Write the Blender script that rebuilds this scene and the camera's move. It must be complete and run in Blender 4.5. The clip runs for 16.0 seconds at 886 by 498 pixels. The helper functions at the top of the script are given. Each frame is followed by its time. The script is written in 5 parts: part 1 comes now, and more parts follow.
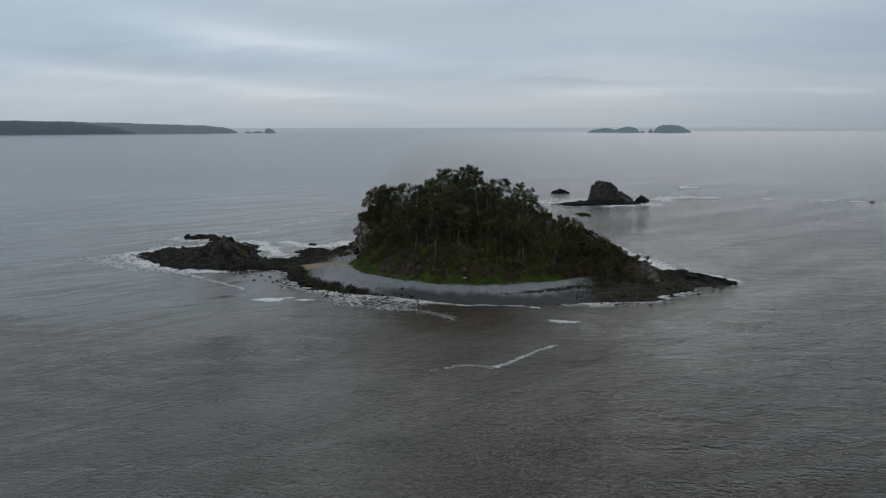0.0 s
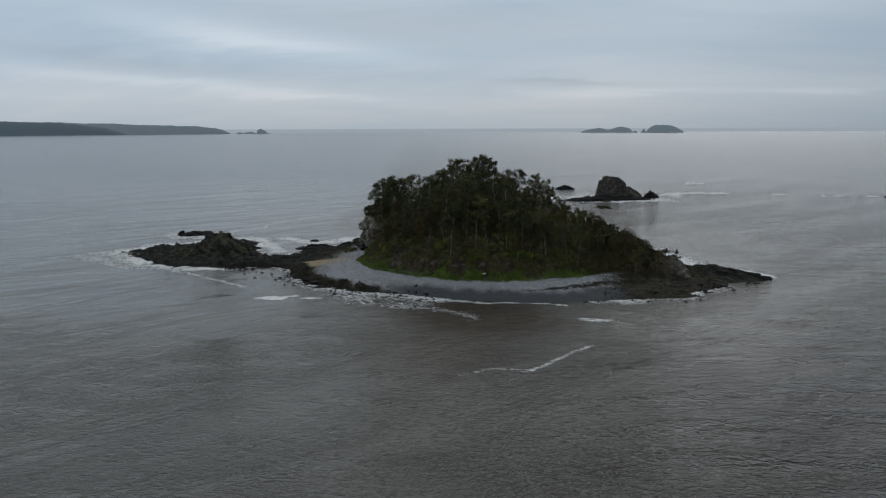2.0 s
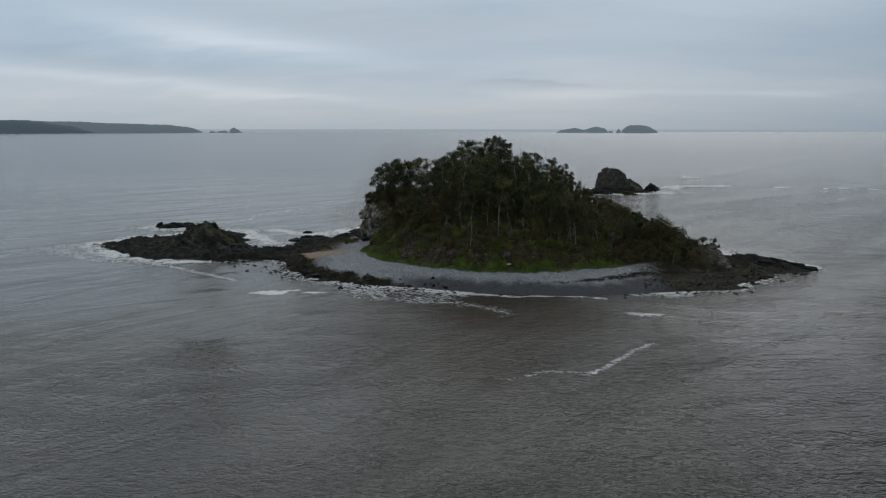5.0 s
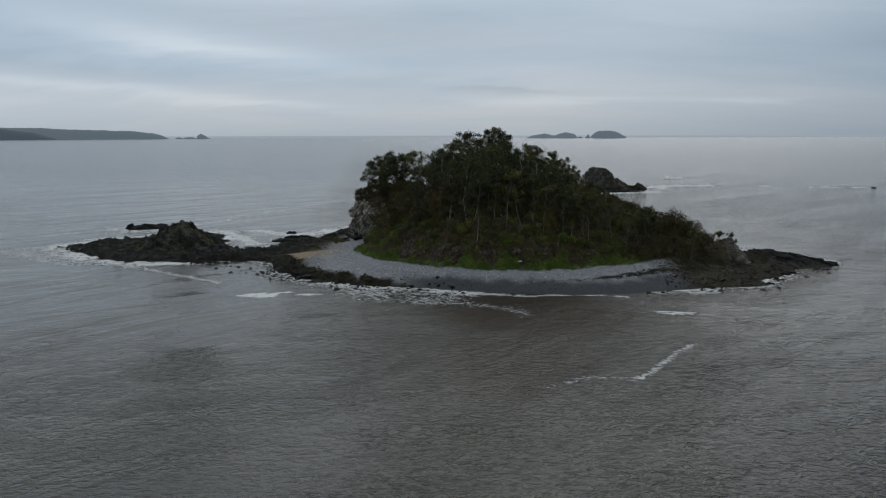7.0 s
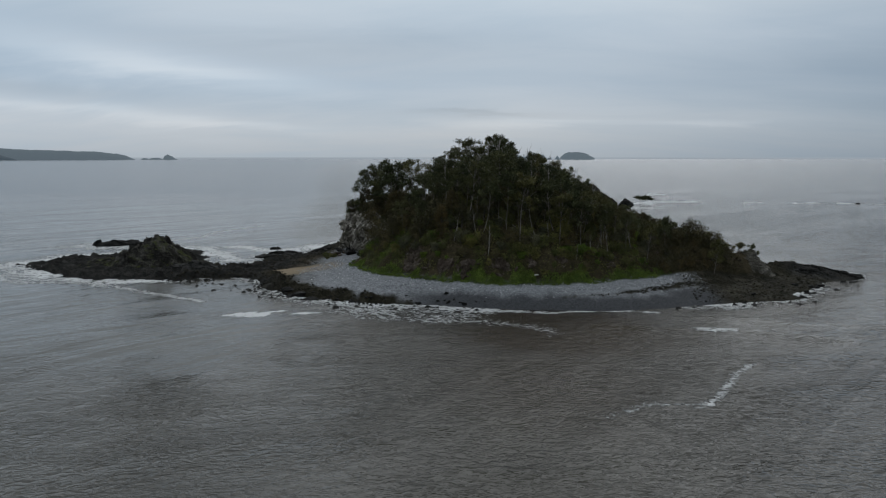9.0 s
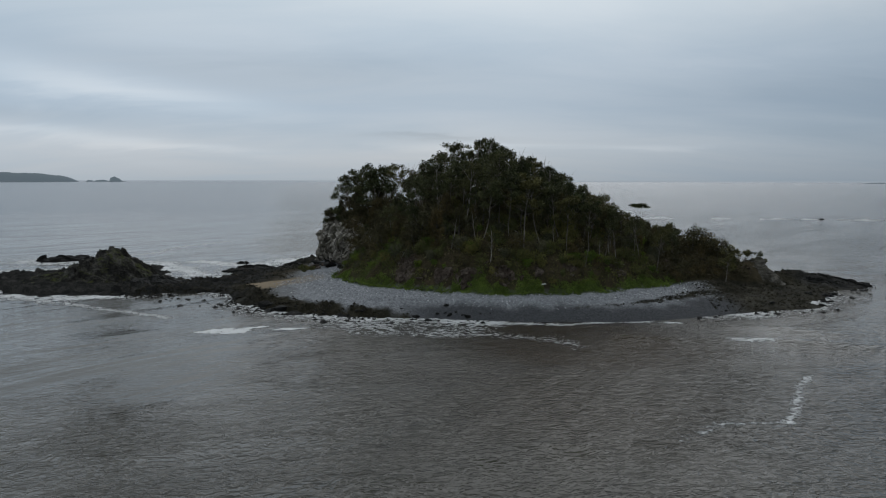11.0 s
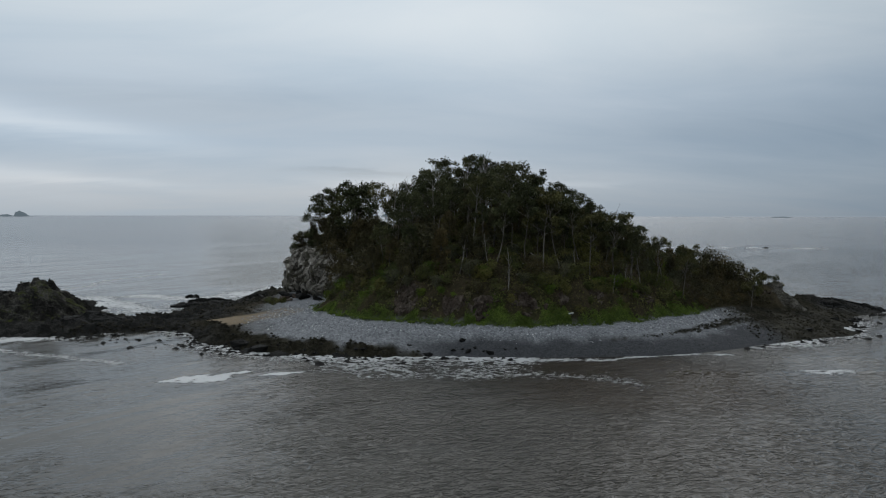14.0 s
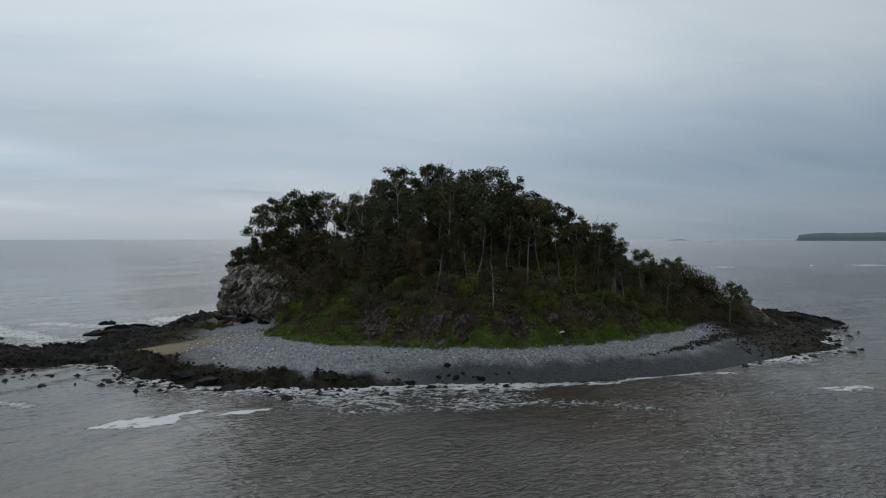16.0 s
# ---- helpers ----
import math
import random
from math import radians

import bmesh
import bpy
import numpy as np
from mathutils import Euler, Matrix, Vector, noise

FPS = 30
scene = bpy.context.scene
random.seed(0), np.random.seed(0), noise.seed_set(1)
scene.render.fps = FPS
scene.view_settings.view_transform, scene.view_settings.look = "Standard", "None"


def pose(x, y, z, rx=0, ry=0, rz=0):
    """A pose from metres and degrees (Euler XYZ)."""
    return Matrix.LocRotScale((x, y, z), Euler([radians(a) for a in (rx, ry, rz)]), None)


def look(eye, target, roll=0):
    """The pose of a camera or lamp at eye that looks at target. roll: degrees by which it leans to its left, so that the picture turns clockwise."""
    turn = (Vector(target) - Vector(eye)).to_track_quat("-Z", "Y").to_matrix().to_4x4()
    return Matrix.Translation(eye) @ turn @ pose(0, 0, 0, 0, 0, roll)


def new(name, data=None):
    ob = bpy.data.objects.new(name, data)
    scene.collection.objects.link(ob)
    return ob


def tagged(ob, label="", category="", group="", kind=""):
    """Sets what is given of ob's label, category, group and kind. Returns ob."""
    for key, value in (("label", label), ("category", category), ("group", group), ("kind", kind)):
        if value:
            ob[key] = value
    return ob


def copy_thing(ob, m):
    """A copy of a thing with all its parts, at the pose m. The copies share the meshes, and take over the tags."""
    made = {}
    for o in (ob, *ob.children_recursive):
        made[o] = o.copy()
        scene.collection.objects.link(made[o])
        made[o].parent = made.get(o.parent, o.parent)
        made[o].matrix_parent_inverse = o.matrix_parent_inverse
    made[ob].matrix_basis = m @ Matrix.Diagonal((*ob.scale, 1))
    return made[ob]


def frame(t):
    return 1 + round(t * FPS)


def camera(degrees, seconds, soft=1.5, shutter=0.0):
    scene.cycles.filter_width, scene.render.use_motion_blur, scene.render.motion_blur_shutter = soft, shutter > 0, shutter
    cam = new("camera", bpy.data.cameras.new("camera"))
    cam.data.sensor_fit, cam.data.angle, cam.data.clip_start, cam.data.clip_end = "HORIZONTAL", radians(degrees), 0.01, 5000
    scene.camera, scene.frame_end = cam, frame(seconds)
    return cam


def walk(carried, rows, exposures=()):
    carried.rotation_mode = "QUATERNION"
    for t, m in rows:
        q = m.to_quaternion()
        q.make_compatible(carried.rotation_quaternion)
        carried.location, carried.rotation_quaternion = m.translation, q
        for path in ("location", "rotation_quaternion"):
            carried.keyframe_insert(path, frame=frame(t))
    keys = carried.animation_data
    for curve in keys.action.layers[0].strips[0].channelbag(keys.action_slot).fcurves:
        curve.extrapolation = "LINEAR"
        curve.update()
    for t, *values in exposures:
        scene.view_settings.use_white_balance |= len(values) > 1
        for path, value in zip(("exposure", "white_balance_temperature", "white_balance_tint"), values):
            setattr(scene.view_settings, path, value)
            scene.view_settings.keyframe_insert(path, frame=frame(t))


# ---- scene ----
cam = camera(67.7, 16.0, soft=1.15)
PATH = [
    (0, (-5.605, -194.863, 47.559), (-6.03, -192.945, 47.192), -0.1),
    (0.5, (-7.938, -191.8, 46.614), (-8.357, -189.881, 46.246), -0.2),
    (1, (-10.196, -189.252, 45.537), (-10.609, -187.332, 45.170), -0.1),
    (1.5, (-12.495, -186.514, 44.443), (-12.903, -184.592, 44.078), -0.2),
    (2, (-14.706, -183.55, 43.214), (-15.109, -181.627, 42.850), -0.2),
    (2.5, (-16.988, -181.022, 42.234), (-17.384, -179.097, 41.870), -0.2),
    (3, (-19.499, -178.321, 41.048), (-19.883, -176.394, 40.685), -0.1),
    (3.5, (-21.609, -175.819, 40.001), (-21.985, -173.89, 39.639), -0.2),
    (4, (-24.062, -173.026, 38.853), (-24.425, -171.094, 38.491), -0.1),
    (6.5, (-35.904, -159.38, 33.538), (-36.169, -157.431, 33.179), -0.1),
    (7, (-38.251, -156.666, 32.392), (-38.493, -154.712, 32.048), -0.1),
    (7.5, (-40.367, -153.816, 31.556), (-40.589, -151.857, 31.226), -0.1),
    (8, (-42.732, -150.911, 30.417), (-42.932, -148.946, 30.105), -0.1),
    (8.5, (-45.099, -147.96, 29.680), (-45.275, -145.991, 29.381), -0.1),
    (9, (-47.441, -145.086, 28.604), (-47.594, -143.112, 28.323), -0.0),
    (11.5, (-58.497, -130.476, 23.2), (-58.494, -128.485, 23.006), 0.1),
    (12, (-60.821, -127.417, 22.65), (-60.801, -125.425, 22.475), 0.1),
    (12.5, (-63.247, -124.47, 22.595), (-63.162, -122.478, 22.437), 0.1),
    (13, (-65.583, -121.496, 22.439), (-65.411, -119.509, 22.298), 0.0),
    (13.5, (-67.634, -118.621, 21.88), (-67.431, -116.636, 21.754), 0.1),
    (14, (-69.517, -115.732, 20.727), (-69.313, -113.745, 20.62), 0.1),
    (14.5, (-71.08, -112.922, 19.88), (-70.878, -110.934, 19.79), 0.1),
    (15, (-73.207, -109.668, 19.447), (-72.912, -107.691, 19.375), -0.0),
    (15.5, (-75.34, -106.455, 18.941), (-74.926, -104.499, 18.888), -0.1),
    (16, (-77.41, -102.734, 18.636), (-76.943, -100.79, 18.601), -0.0),
]
walk(cam, [(t, look(eye, target, roll)) for t, eye, target, roll in PATH])


# ---- world, sun, exposure ----
SUN_TURN, SUN_HIGH = radians(13.0), radians(40.0)   # clockwise from +y, above the horizon


def math_node(tree, op, a, b=None, clamp=False):
    n = tree.nodes.new("ShaderNodeMath")
    n.operation, n.use_clamp = op, clamp
    for slot, v in ((0, a), (1, b)):
        if v is None:
            continue
        if isinstance(v, (int, float)):
            n.inputs[slot].default_value = v
        else:
            tree.links.new(v, n.inputs[slot])
    return n.outputs[0]


def ramp_node(tree, fac, stops):
    n = tree.nodes.new("ShaderNodeValToRGB")
    while len(n.color_ramp.elements) < len(stops):
        n.color_ramp.elements.new(0.5)
    for e, (p, c) in zip(n.color_ramp.elements, stops):
        e.position = p
        e.color = (c, c, c, 1) if isinstance(c, (int, float)) else (*c, 1)
    tree.links.new(fac, n.inputs[0])
    return n.outputs[0]


def mix_node(tree, fac, a, b, blend="MIX"):
    n = tree.nodes.new("ShaderNodeMix")
    n.data_type, n.blend_type = "RGBA", blend
    for slot, v in ((0, fac), (6, a), (7, b)):
        if isinstance(v, (int, float)):
            n.inputs[slot].default_value = v
        elif isinstance(v, tuple):
            n.inputs[slot].default_value = (*v, 1)
        else:
            tree.links.new(v, n.inputs[slot])
    return n.outputs[2]


def noise_node(tree, vector, scale, detail=4.0, rough=0.55, stretch=None, distortion=0.0):
    if stretch:
        m = tree.nodes.new("ShaderNodeMapping")
        m.inputs["Scale"].default_value = stretch
        tree.links.new(vector, m.inputs["Vector"])
        vector = m.outputs[0]
    n = tree.nodes.new("ShaderNodeTexNoise")
    n.inputs["Scale"].default_value, n.inputs["Detail"].default_value = scale, detail
    n.inputs["Roughness"].default_value, n.inputs["Distortion"].default_value = rough, distortion
    tree.links.new(vector, n.inputs["Vector"])
    return n.outputs["Fac"]


def build_world():
    world = bpy.data.worlds.new("overcast_sky")
    scene.world = world
    world.use_nodes = True
    tr = world.node_tree
    tr.nodes.clear()
    out = tr.nodes.new("ShaderNodeOutputWorld")
    back = tr.nodes.new("ShaderNodeBackground")
    tr.links.new(back.outputs[0], out.inputs[0])
    sky = tr.nodes.new("ShaderNodeTexSky")
    sky.sky_type, sky.sun_disc = "NISHITA", False
    sky.sun_elevation, sky.sun_rotation = SUN_HIGH, SUN_TURN
    sky.air_density, sky.dust_density, sky.ozone_density = 1.0, 2.0, 1.0
    blue = mix_node(tr, 1.0, sky.outputs[0], (0.055, 0.055, 0.055), "MULTIPLY")
    co = tr.nodes.new("ShaderNodeTexCoord").outputs["Generated"]
    sep = tr.nodes.new("ShaderNodeSeparateXYZ")
    tr.links.new(co, sep.inputs[0])
    z = sep.outputs["Z"]
    up = math_node(tr, "MAXIMUM", z, 0.0)
    # the cloud deck: a level sheet overhead, so that its bands crowd together towards the horizon
    k = math_node(tr, "DIVIDE", 1.0, math_node(tr, "ADD", up, 0.2))
    deck = tr.nodes.new("ShaderNodeCombineXYZ")
    tr.links.new(math_node(tr, "MULTIPLY", sep.outputs["X"], k), deck.inputs[0])
    tr.links.new(math_node(tr, "MULTIPLY", sep.outputs["Y"], k), deck.inputs[1])
    d = deck.outputs[0]
    big = noise_node(tr, d, 0.75, 3.0, 0.5, (0.5, 1.0, 1.0), 0.7)
    mid = noise_node(tr, d, 2.2, 5.0, 0.6, (0.4, 1.0, 1.0), 0.6)
    base = ramp_node(tr, up, [(0.0, SKY_HAZE), (0.04, (0.47, 0.53, 0.595)), (0.10, (0.41, 0.495, 0.59)), (0.17, (0.43, 0.515, 0.605)), (0.27, (0.54, 0.615, 0.675)), (0.45, (0.61, 0.665, 0.71))])
    streak = math_node(tr, "ADD", math_node(tr, "MULTIPLY", math_node(tr, "SUBTRACT", big, 0.5), 0.8), math_node(tr, "MULTIPLY", math_node(tr, "SUBTRACT", mid, 0.5), 0.55))
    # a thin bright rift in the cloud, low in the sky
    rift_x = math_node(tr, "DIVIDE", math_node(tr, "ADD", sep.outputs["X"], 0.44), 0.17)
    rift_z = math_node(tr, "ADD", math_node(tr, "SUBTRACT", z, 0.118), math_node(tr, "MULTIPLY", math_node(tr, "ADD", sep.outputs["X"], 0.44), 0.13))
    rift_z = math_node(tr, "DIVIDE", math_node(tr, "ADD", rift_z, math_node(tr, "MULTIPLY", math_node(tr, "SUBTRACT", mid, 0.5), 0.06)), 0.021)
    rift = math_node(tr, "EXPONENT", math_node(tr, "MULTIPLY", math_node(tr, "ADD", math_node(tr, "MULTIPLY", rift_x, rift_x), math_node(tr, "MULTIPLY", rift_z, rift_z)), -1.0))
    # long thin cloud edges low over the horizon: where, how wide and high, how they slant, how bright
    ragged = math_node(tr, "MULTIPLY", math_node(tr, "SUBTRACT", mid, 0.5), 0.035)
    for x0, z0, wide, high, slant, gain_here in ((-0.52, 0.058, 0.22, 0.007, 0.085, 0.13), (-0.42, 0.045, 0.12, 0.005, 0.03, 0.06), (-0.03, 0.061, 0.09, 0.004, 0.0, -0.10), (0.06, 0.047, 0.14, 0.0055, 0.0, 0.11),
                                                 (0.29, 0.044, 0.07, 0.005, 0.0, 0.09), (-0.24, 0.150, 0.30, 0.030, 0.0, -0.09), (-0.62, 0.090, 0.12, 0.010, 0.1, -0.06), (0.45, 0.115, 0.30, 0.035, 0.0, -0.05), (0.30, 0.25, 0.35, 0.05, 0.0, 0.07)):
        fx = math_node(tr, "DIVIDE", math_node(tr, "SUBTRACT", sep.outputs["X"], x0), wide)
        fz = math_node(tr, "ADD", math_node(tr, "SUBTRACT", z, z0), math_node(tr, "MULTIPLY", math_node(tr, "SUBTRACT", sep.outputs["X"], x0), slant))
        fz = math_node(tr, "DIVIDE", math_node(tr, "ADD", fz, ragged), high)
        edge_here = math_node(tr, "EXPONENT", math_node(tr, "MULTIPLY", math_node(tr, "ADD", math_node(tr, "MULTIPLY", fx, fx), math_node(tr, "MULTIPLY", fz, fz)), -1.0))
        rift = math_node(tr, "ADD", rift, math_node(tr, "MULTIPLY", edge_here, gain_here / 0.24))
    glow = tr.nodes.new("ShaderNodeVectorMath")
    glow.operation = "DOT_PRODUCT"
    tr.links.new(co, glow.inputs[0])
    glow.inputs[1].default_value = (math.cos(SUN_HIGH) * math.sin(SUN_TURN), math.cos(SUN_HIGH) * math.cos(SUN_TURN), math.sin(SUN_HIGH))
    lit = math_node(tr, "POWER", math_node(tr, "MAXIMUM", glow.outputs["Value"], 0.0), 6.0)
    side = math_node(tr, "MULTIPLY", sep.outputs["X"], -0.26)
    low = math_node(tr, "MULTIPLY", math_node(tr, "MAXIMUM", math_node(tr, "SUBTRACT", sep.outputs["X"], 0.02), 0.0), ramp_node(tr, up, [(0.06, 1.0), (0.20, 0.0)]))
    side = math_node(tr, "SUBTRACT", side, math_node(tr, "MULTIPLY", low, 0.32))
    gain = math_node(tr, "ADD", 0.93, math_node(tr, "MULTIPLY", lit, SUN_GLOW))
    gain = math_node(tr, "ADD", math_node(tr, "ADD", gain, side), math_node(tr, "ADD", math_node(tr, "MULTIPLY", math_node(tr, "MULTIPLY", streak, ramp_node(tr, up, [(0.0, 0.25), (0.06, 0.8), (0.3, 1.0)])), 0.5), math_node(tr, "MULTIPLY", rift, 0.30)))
    cl = tr.nodes.new("ShaderNodeVectorMath")
    cl.operation = "SCALE"
    tint = mix_node(tr, ramp_node(tr, math_node(tr, "ADD", streak, 0.5), [(0.35, 1.0), (0.6, 0.0)]), (1.02, 1.0, 0.985), (0.96, 0.995, 1.02))
    tr.links.new(mix_node(tr, 1.0, base, tint, "MULTIPLY"), cl.inputs[0])
    tr.links.new(gain, cl.inputs["Scale"])
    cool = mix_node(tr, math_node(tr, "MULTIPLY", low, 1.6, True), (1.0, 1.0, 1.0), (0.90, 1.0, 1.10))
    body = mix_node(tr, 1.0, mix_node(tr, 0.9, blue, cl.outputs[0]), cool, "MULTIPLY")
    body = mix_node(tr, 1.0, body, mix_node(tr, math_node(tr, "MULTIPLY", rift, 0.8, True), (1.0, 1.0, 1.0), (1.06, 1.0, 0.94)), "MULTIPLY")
    edge = ramp_node(tr, math_node(tr, "ADD", math_node(tr, "MULTIPLY", z, 100.0), 0.5), [(0.12, 0.0), (0.26, 1.0)])
    body = mix_node(tr, edge, SEA_FAR, body)
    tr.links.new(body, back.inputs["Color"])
    back.inputs["Strength"].default_value = SKY_STRENGTH


SKY_HAZE, SEA_FAR, SUN_GLOW, SKY_STRENGTH = (0.41, 0.47, 0.53), (0.31, 0.355, 0.40), 0.42, 1.0
build_world()
sun = new("sun", bpy.data.lights.new("sun", "SUN"))
sun.data.energy, sun.data.angle, sun.data.color = 0.5, radians(70), (1.0, 0.97, 0.93)
sun.matrix_world = look((0, 0, 300), (-math.cos(SUN_HIGH) * math.sin(SUN_TURN) * 100, -math.cos(SUN_HIGH) * math.cos(SUN_TURN) * 100, 300 - math.sin(SUN_HIGH) * 100))


# ---- numbers for the land ----
def smooth(a, b, v):
    t = np.clip((v - a) / (b - a), 0, 1)
    return t * t * (3 - 2 * t)


def hash3(i, j, k, seed):
    h = (i * 374761393 + j * 668265263 + k * 2147483647 + seed * 974711) & 0xFFFFFFFF
    h = ((h ^ (h >> 13)) * 1274126177) & 0xFFFFFFFF
    return ((h ^ (h >> 16)) & 0xFFFF) / 65535.0


def vnoise(x, y, z=0.0, seed=0):
    """Smooth value noise from 0 to 1, over arrays."""
    x, y, z = np.broadcast_arrays(np.asarray(x, float), np.asarray(y, float), np.asarray(z, float))
    i, j, k = (np.floor(v).astype(np.int64) for v in (x, y, z))
    u, v, w = x - i, y - j, z - k
    u, v, w = (q * q * (3 - 2 * q) for q in (u, v, w))
    total = 0
    for a in (0, 1):
        for b in (0, 1):
            for c in (0, 1):
                total = total + hash3(i + a, j + b, k + c, seed) * (u if a else 1 - u) * (v if b else 1 - v) * (w if c else 1 - w)
    return total


def fbm(x, y, z=0.0, seed=0, octaves=4, gain=0.5):
    total, amp, norm, f = 0, 1.0, 0, 1.0
    for o in range(octaves):
        total = total + amp * vnoise(np.asarray(x) * f, np.asarray(y) * f, np.asarray(z) * f, seed + o * 17)
        norm += amp
        amp, f = amp * gain, f * 2.03
    return total / norm


def signed(poly, x, y):
    """Distance to a closed line, above 0 inside it."""
    x, y = np.asarray(x, float), np.asarray(y, float)
    best, inside = np.full(x.shape, 1e9), np.zeros(x.shape, bool)
    for (ax, ay), (bx, by) in zip(poly, poly[1:] + poly[:1]):
        dx, dy = bx - ax, by - ay
        t = np.clip(((x - ax) * dx + (y - ay) * dy) / (dx * dx + dy * dy), 0, 1)
        best = np.minimum(best, np.hypot(x - ax - t * dx, y - ay - t * dy))
        cross = (ay > y) != (by > y)
        inside ^= cross & (x < ax + (y - ay) * dx / (dy if dy else 1e-9))
    return np.where(inside, best, -best)


def blocks(a, b, seed):
    """Broken beds: a random height for each block of a staggered pattern."""
    i = np.floor(a).astype(np.int64)
    j = np.floor(b + 0.7 * hash3(i, 0 * i, 0 * i, seed)).astype(np.int64)
    fa, fb = a - i - 0.5, b + 0.7 * hash3(i, 0 * i, 0 * i, seed) - j - 0.5
    tilt = fa * (hash3(i, j, 0 * i, seed + 2) - 0.5) + fb * (hash3(i, j, 0 * i, seed + 3) - 0.5)
    return hash3(i, j, 0 * i, seed + 1) + 1.3 * tilt


def to_line(line, x, y):
    """Distance to an open line."""
    best = np.full(np.shape(x), 1e9)
    for (ax, ay), (bx, by) in zip(line, line[1:]):
        dx, dy = bx - ax, by - ay
        t = np.clip(((x - ax) * dx + (y - ay) * dy) / (dx * dx + dy * dy), 0, 1)
        best = np.minimum(best, np.hypot(x - ax - t * dx, y - ay - t * dy))
    return best


SHORE = [(-171, 18), (-158, 8), (-145, 1.5), (-130, 0.5), (-118, 0), (-114, 3), (-108, 4), (-102, 1), (-98, -6.5), (-90, -13.5), (-82, -17.5), (-71, -20.5),
         (-60, -21), (-50, -22.5), (-40, -23.5), (-27, -23.5), (-19, -22), (-12, -19), (-2, -15.5), (8, -12), (14, -10),
         (15, -4), (21, 0), (29, 10), (39, 15), (32, 22), (22, 29), (14, 42), (8, 58), (1, 73), (-15, 86), (-40, 93),
         (-62, 92), (-80, 84), (-92, 70), (-101, 58), (-97, 46), (-101, 41), (-106, 39), (-111, 37), (-109, 30), (-113, 21),
         (-120, 19), (-126, 27), (-136, 44), (-144, 51), (-152, 48), (-158, 38), (-168, 30)]
HILL = [(-80, 3), (-72, -7.5), (-62, -12), (-48, -17), (-39, -16.3), (-30, -14.8), (-18, -8.5), (-5, -0.5), (4, 3), (9, 5),
        (13, 8.5), (13, 14), (9, 19), (4.5, 25), (0, 34), (-3, 46), (-8, 60), (-18, 73), (-40, 82), (-62, 82), (-76, 74), (-84, 60),
        (-88.0, 46), (-88.0, 36), (-85.5, 29), (-80, 21), (-75.5, 13), (-77, 8)]
RIDGE_X = [-95, -88, -78, -68, -58, -50, -40, -30, -20, -10, 0, 8, 12, 20]
RIDGE_Z = [9.0, 10.3, 11.5, 13.5, 16.5, 18.0, 16.5, 14.5, 11.5, 8.3, 5.2, 2.6, 1.5, 0.5]


GULLY = [(-74.5, -5.0), (-72.5, -3.2), (-69.5, -2.4), (-67, -1.2), (-64.5, 0.5)]    # a grassy run up the slope
# height of the tree tops over the sea, by x and by y
CANOPY_X, CANOPY_Y = [-88, -81, -74, -67, -60, -53, -46, -39, -32, -25, -18, -11, -4], [-4, 6, 16, 26, 36, 46]
CANOPY = [[16.7, 18.1, 25.2, 24.6, 27.5, 28.4, 28.1, 26.0, 23.3, 17.7, 15.7, 12.5, 11.4],
          [16.2, 17.8, 25.5, 25.1, 27.8, 30.6, 29.2, 27.0, 24.3, 20.0, 16.3, 14.0, 10.8],
          [15.7, 22.1, 25.5, 25.5, 28.2, 32.1, 29.5, 28.1, 25.1, 21.9, 16.6, 14.8, 9.9],
          [15.2, 24.6, 24.9, 25.9, 27.8, 32.4, 31.5, 29.3, 27.3, 24.1, 17.6, 15.2, 11.7],
          [17.1, 24.8, 25.1, 26.2, 27.4, 32.5, 31.1, 29.2, 27.0, 23.9, 17.3, 14.9, 11.8],
          [20.3, 24.4, 24.2, 26.6, 27.6, 32.3, 30.2, 28.6, 26.8, 23.1, 16.9, 14.1, 11.1]]


def canopy(x, y):
    return float(np.interp(y, CANOPY_Y, [np.interp(x, CANOPY_X, row) for row in CANOPY]))


def weed_edge(x):
    """How far in from the water the weed-covered rock reaches along the beach."""
    return np.interp(x, [-98, -92, -85, -76, -68, -60], [6.5, 5.2, 5.2, 4.0, 2.0, -1.0])


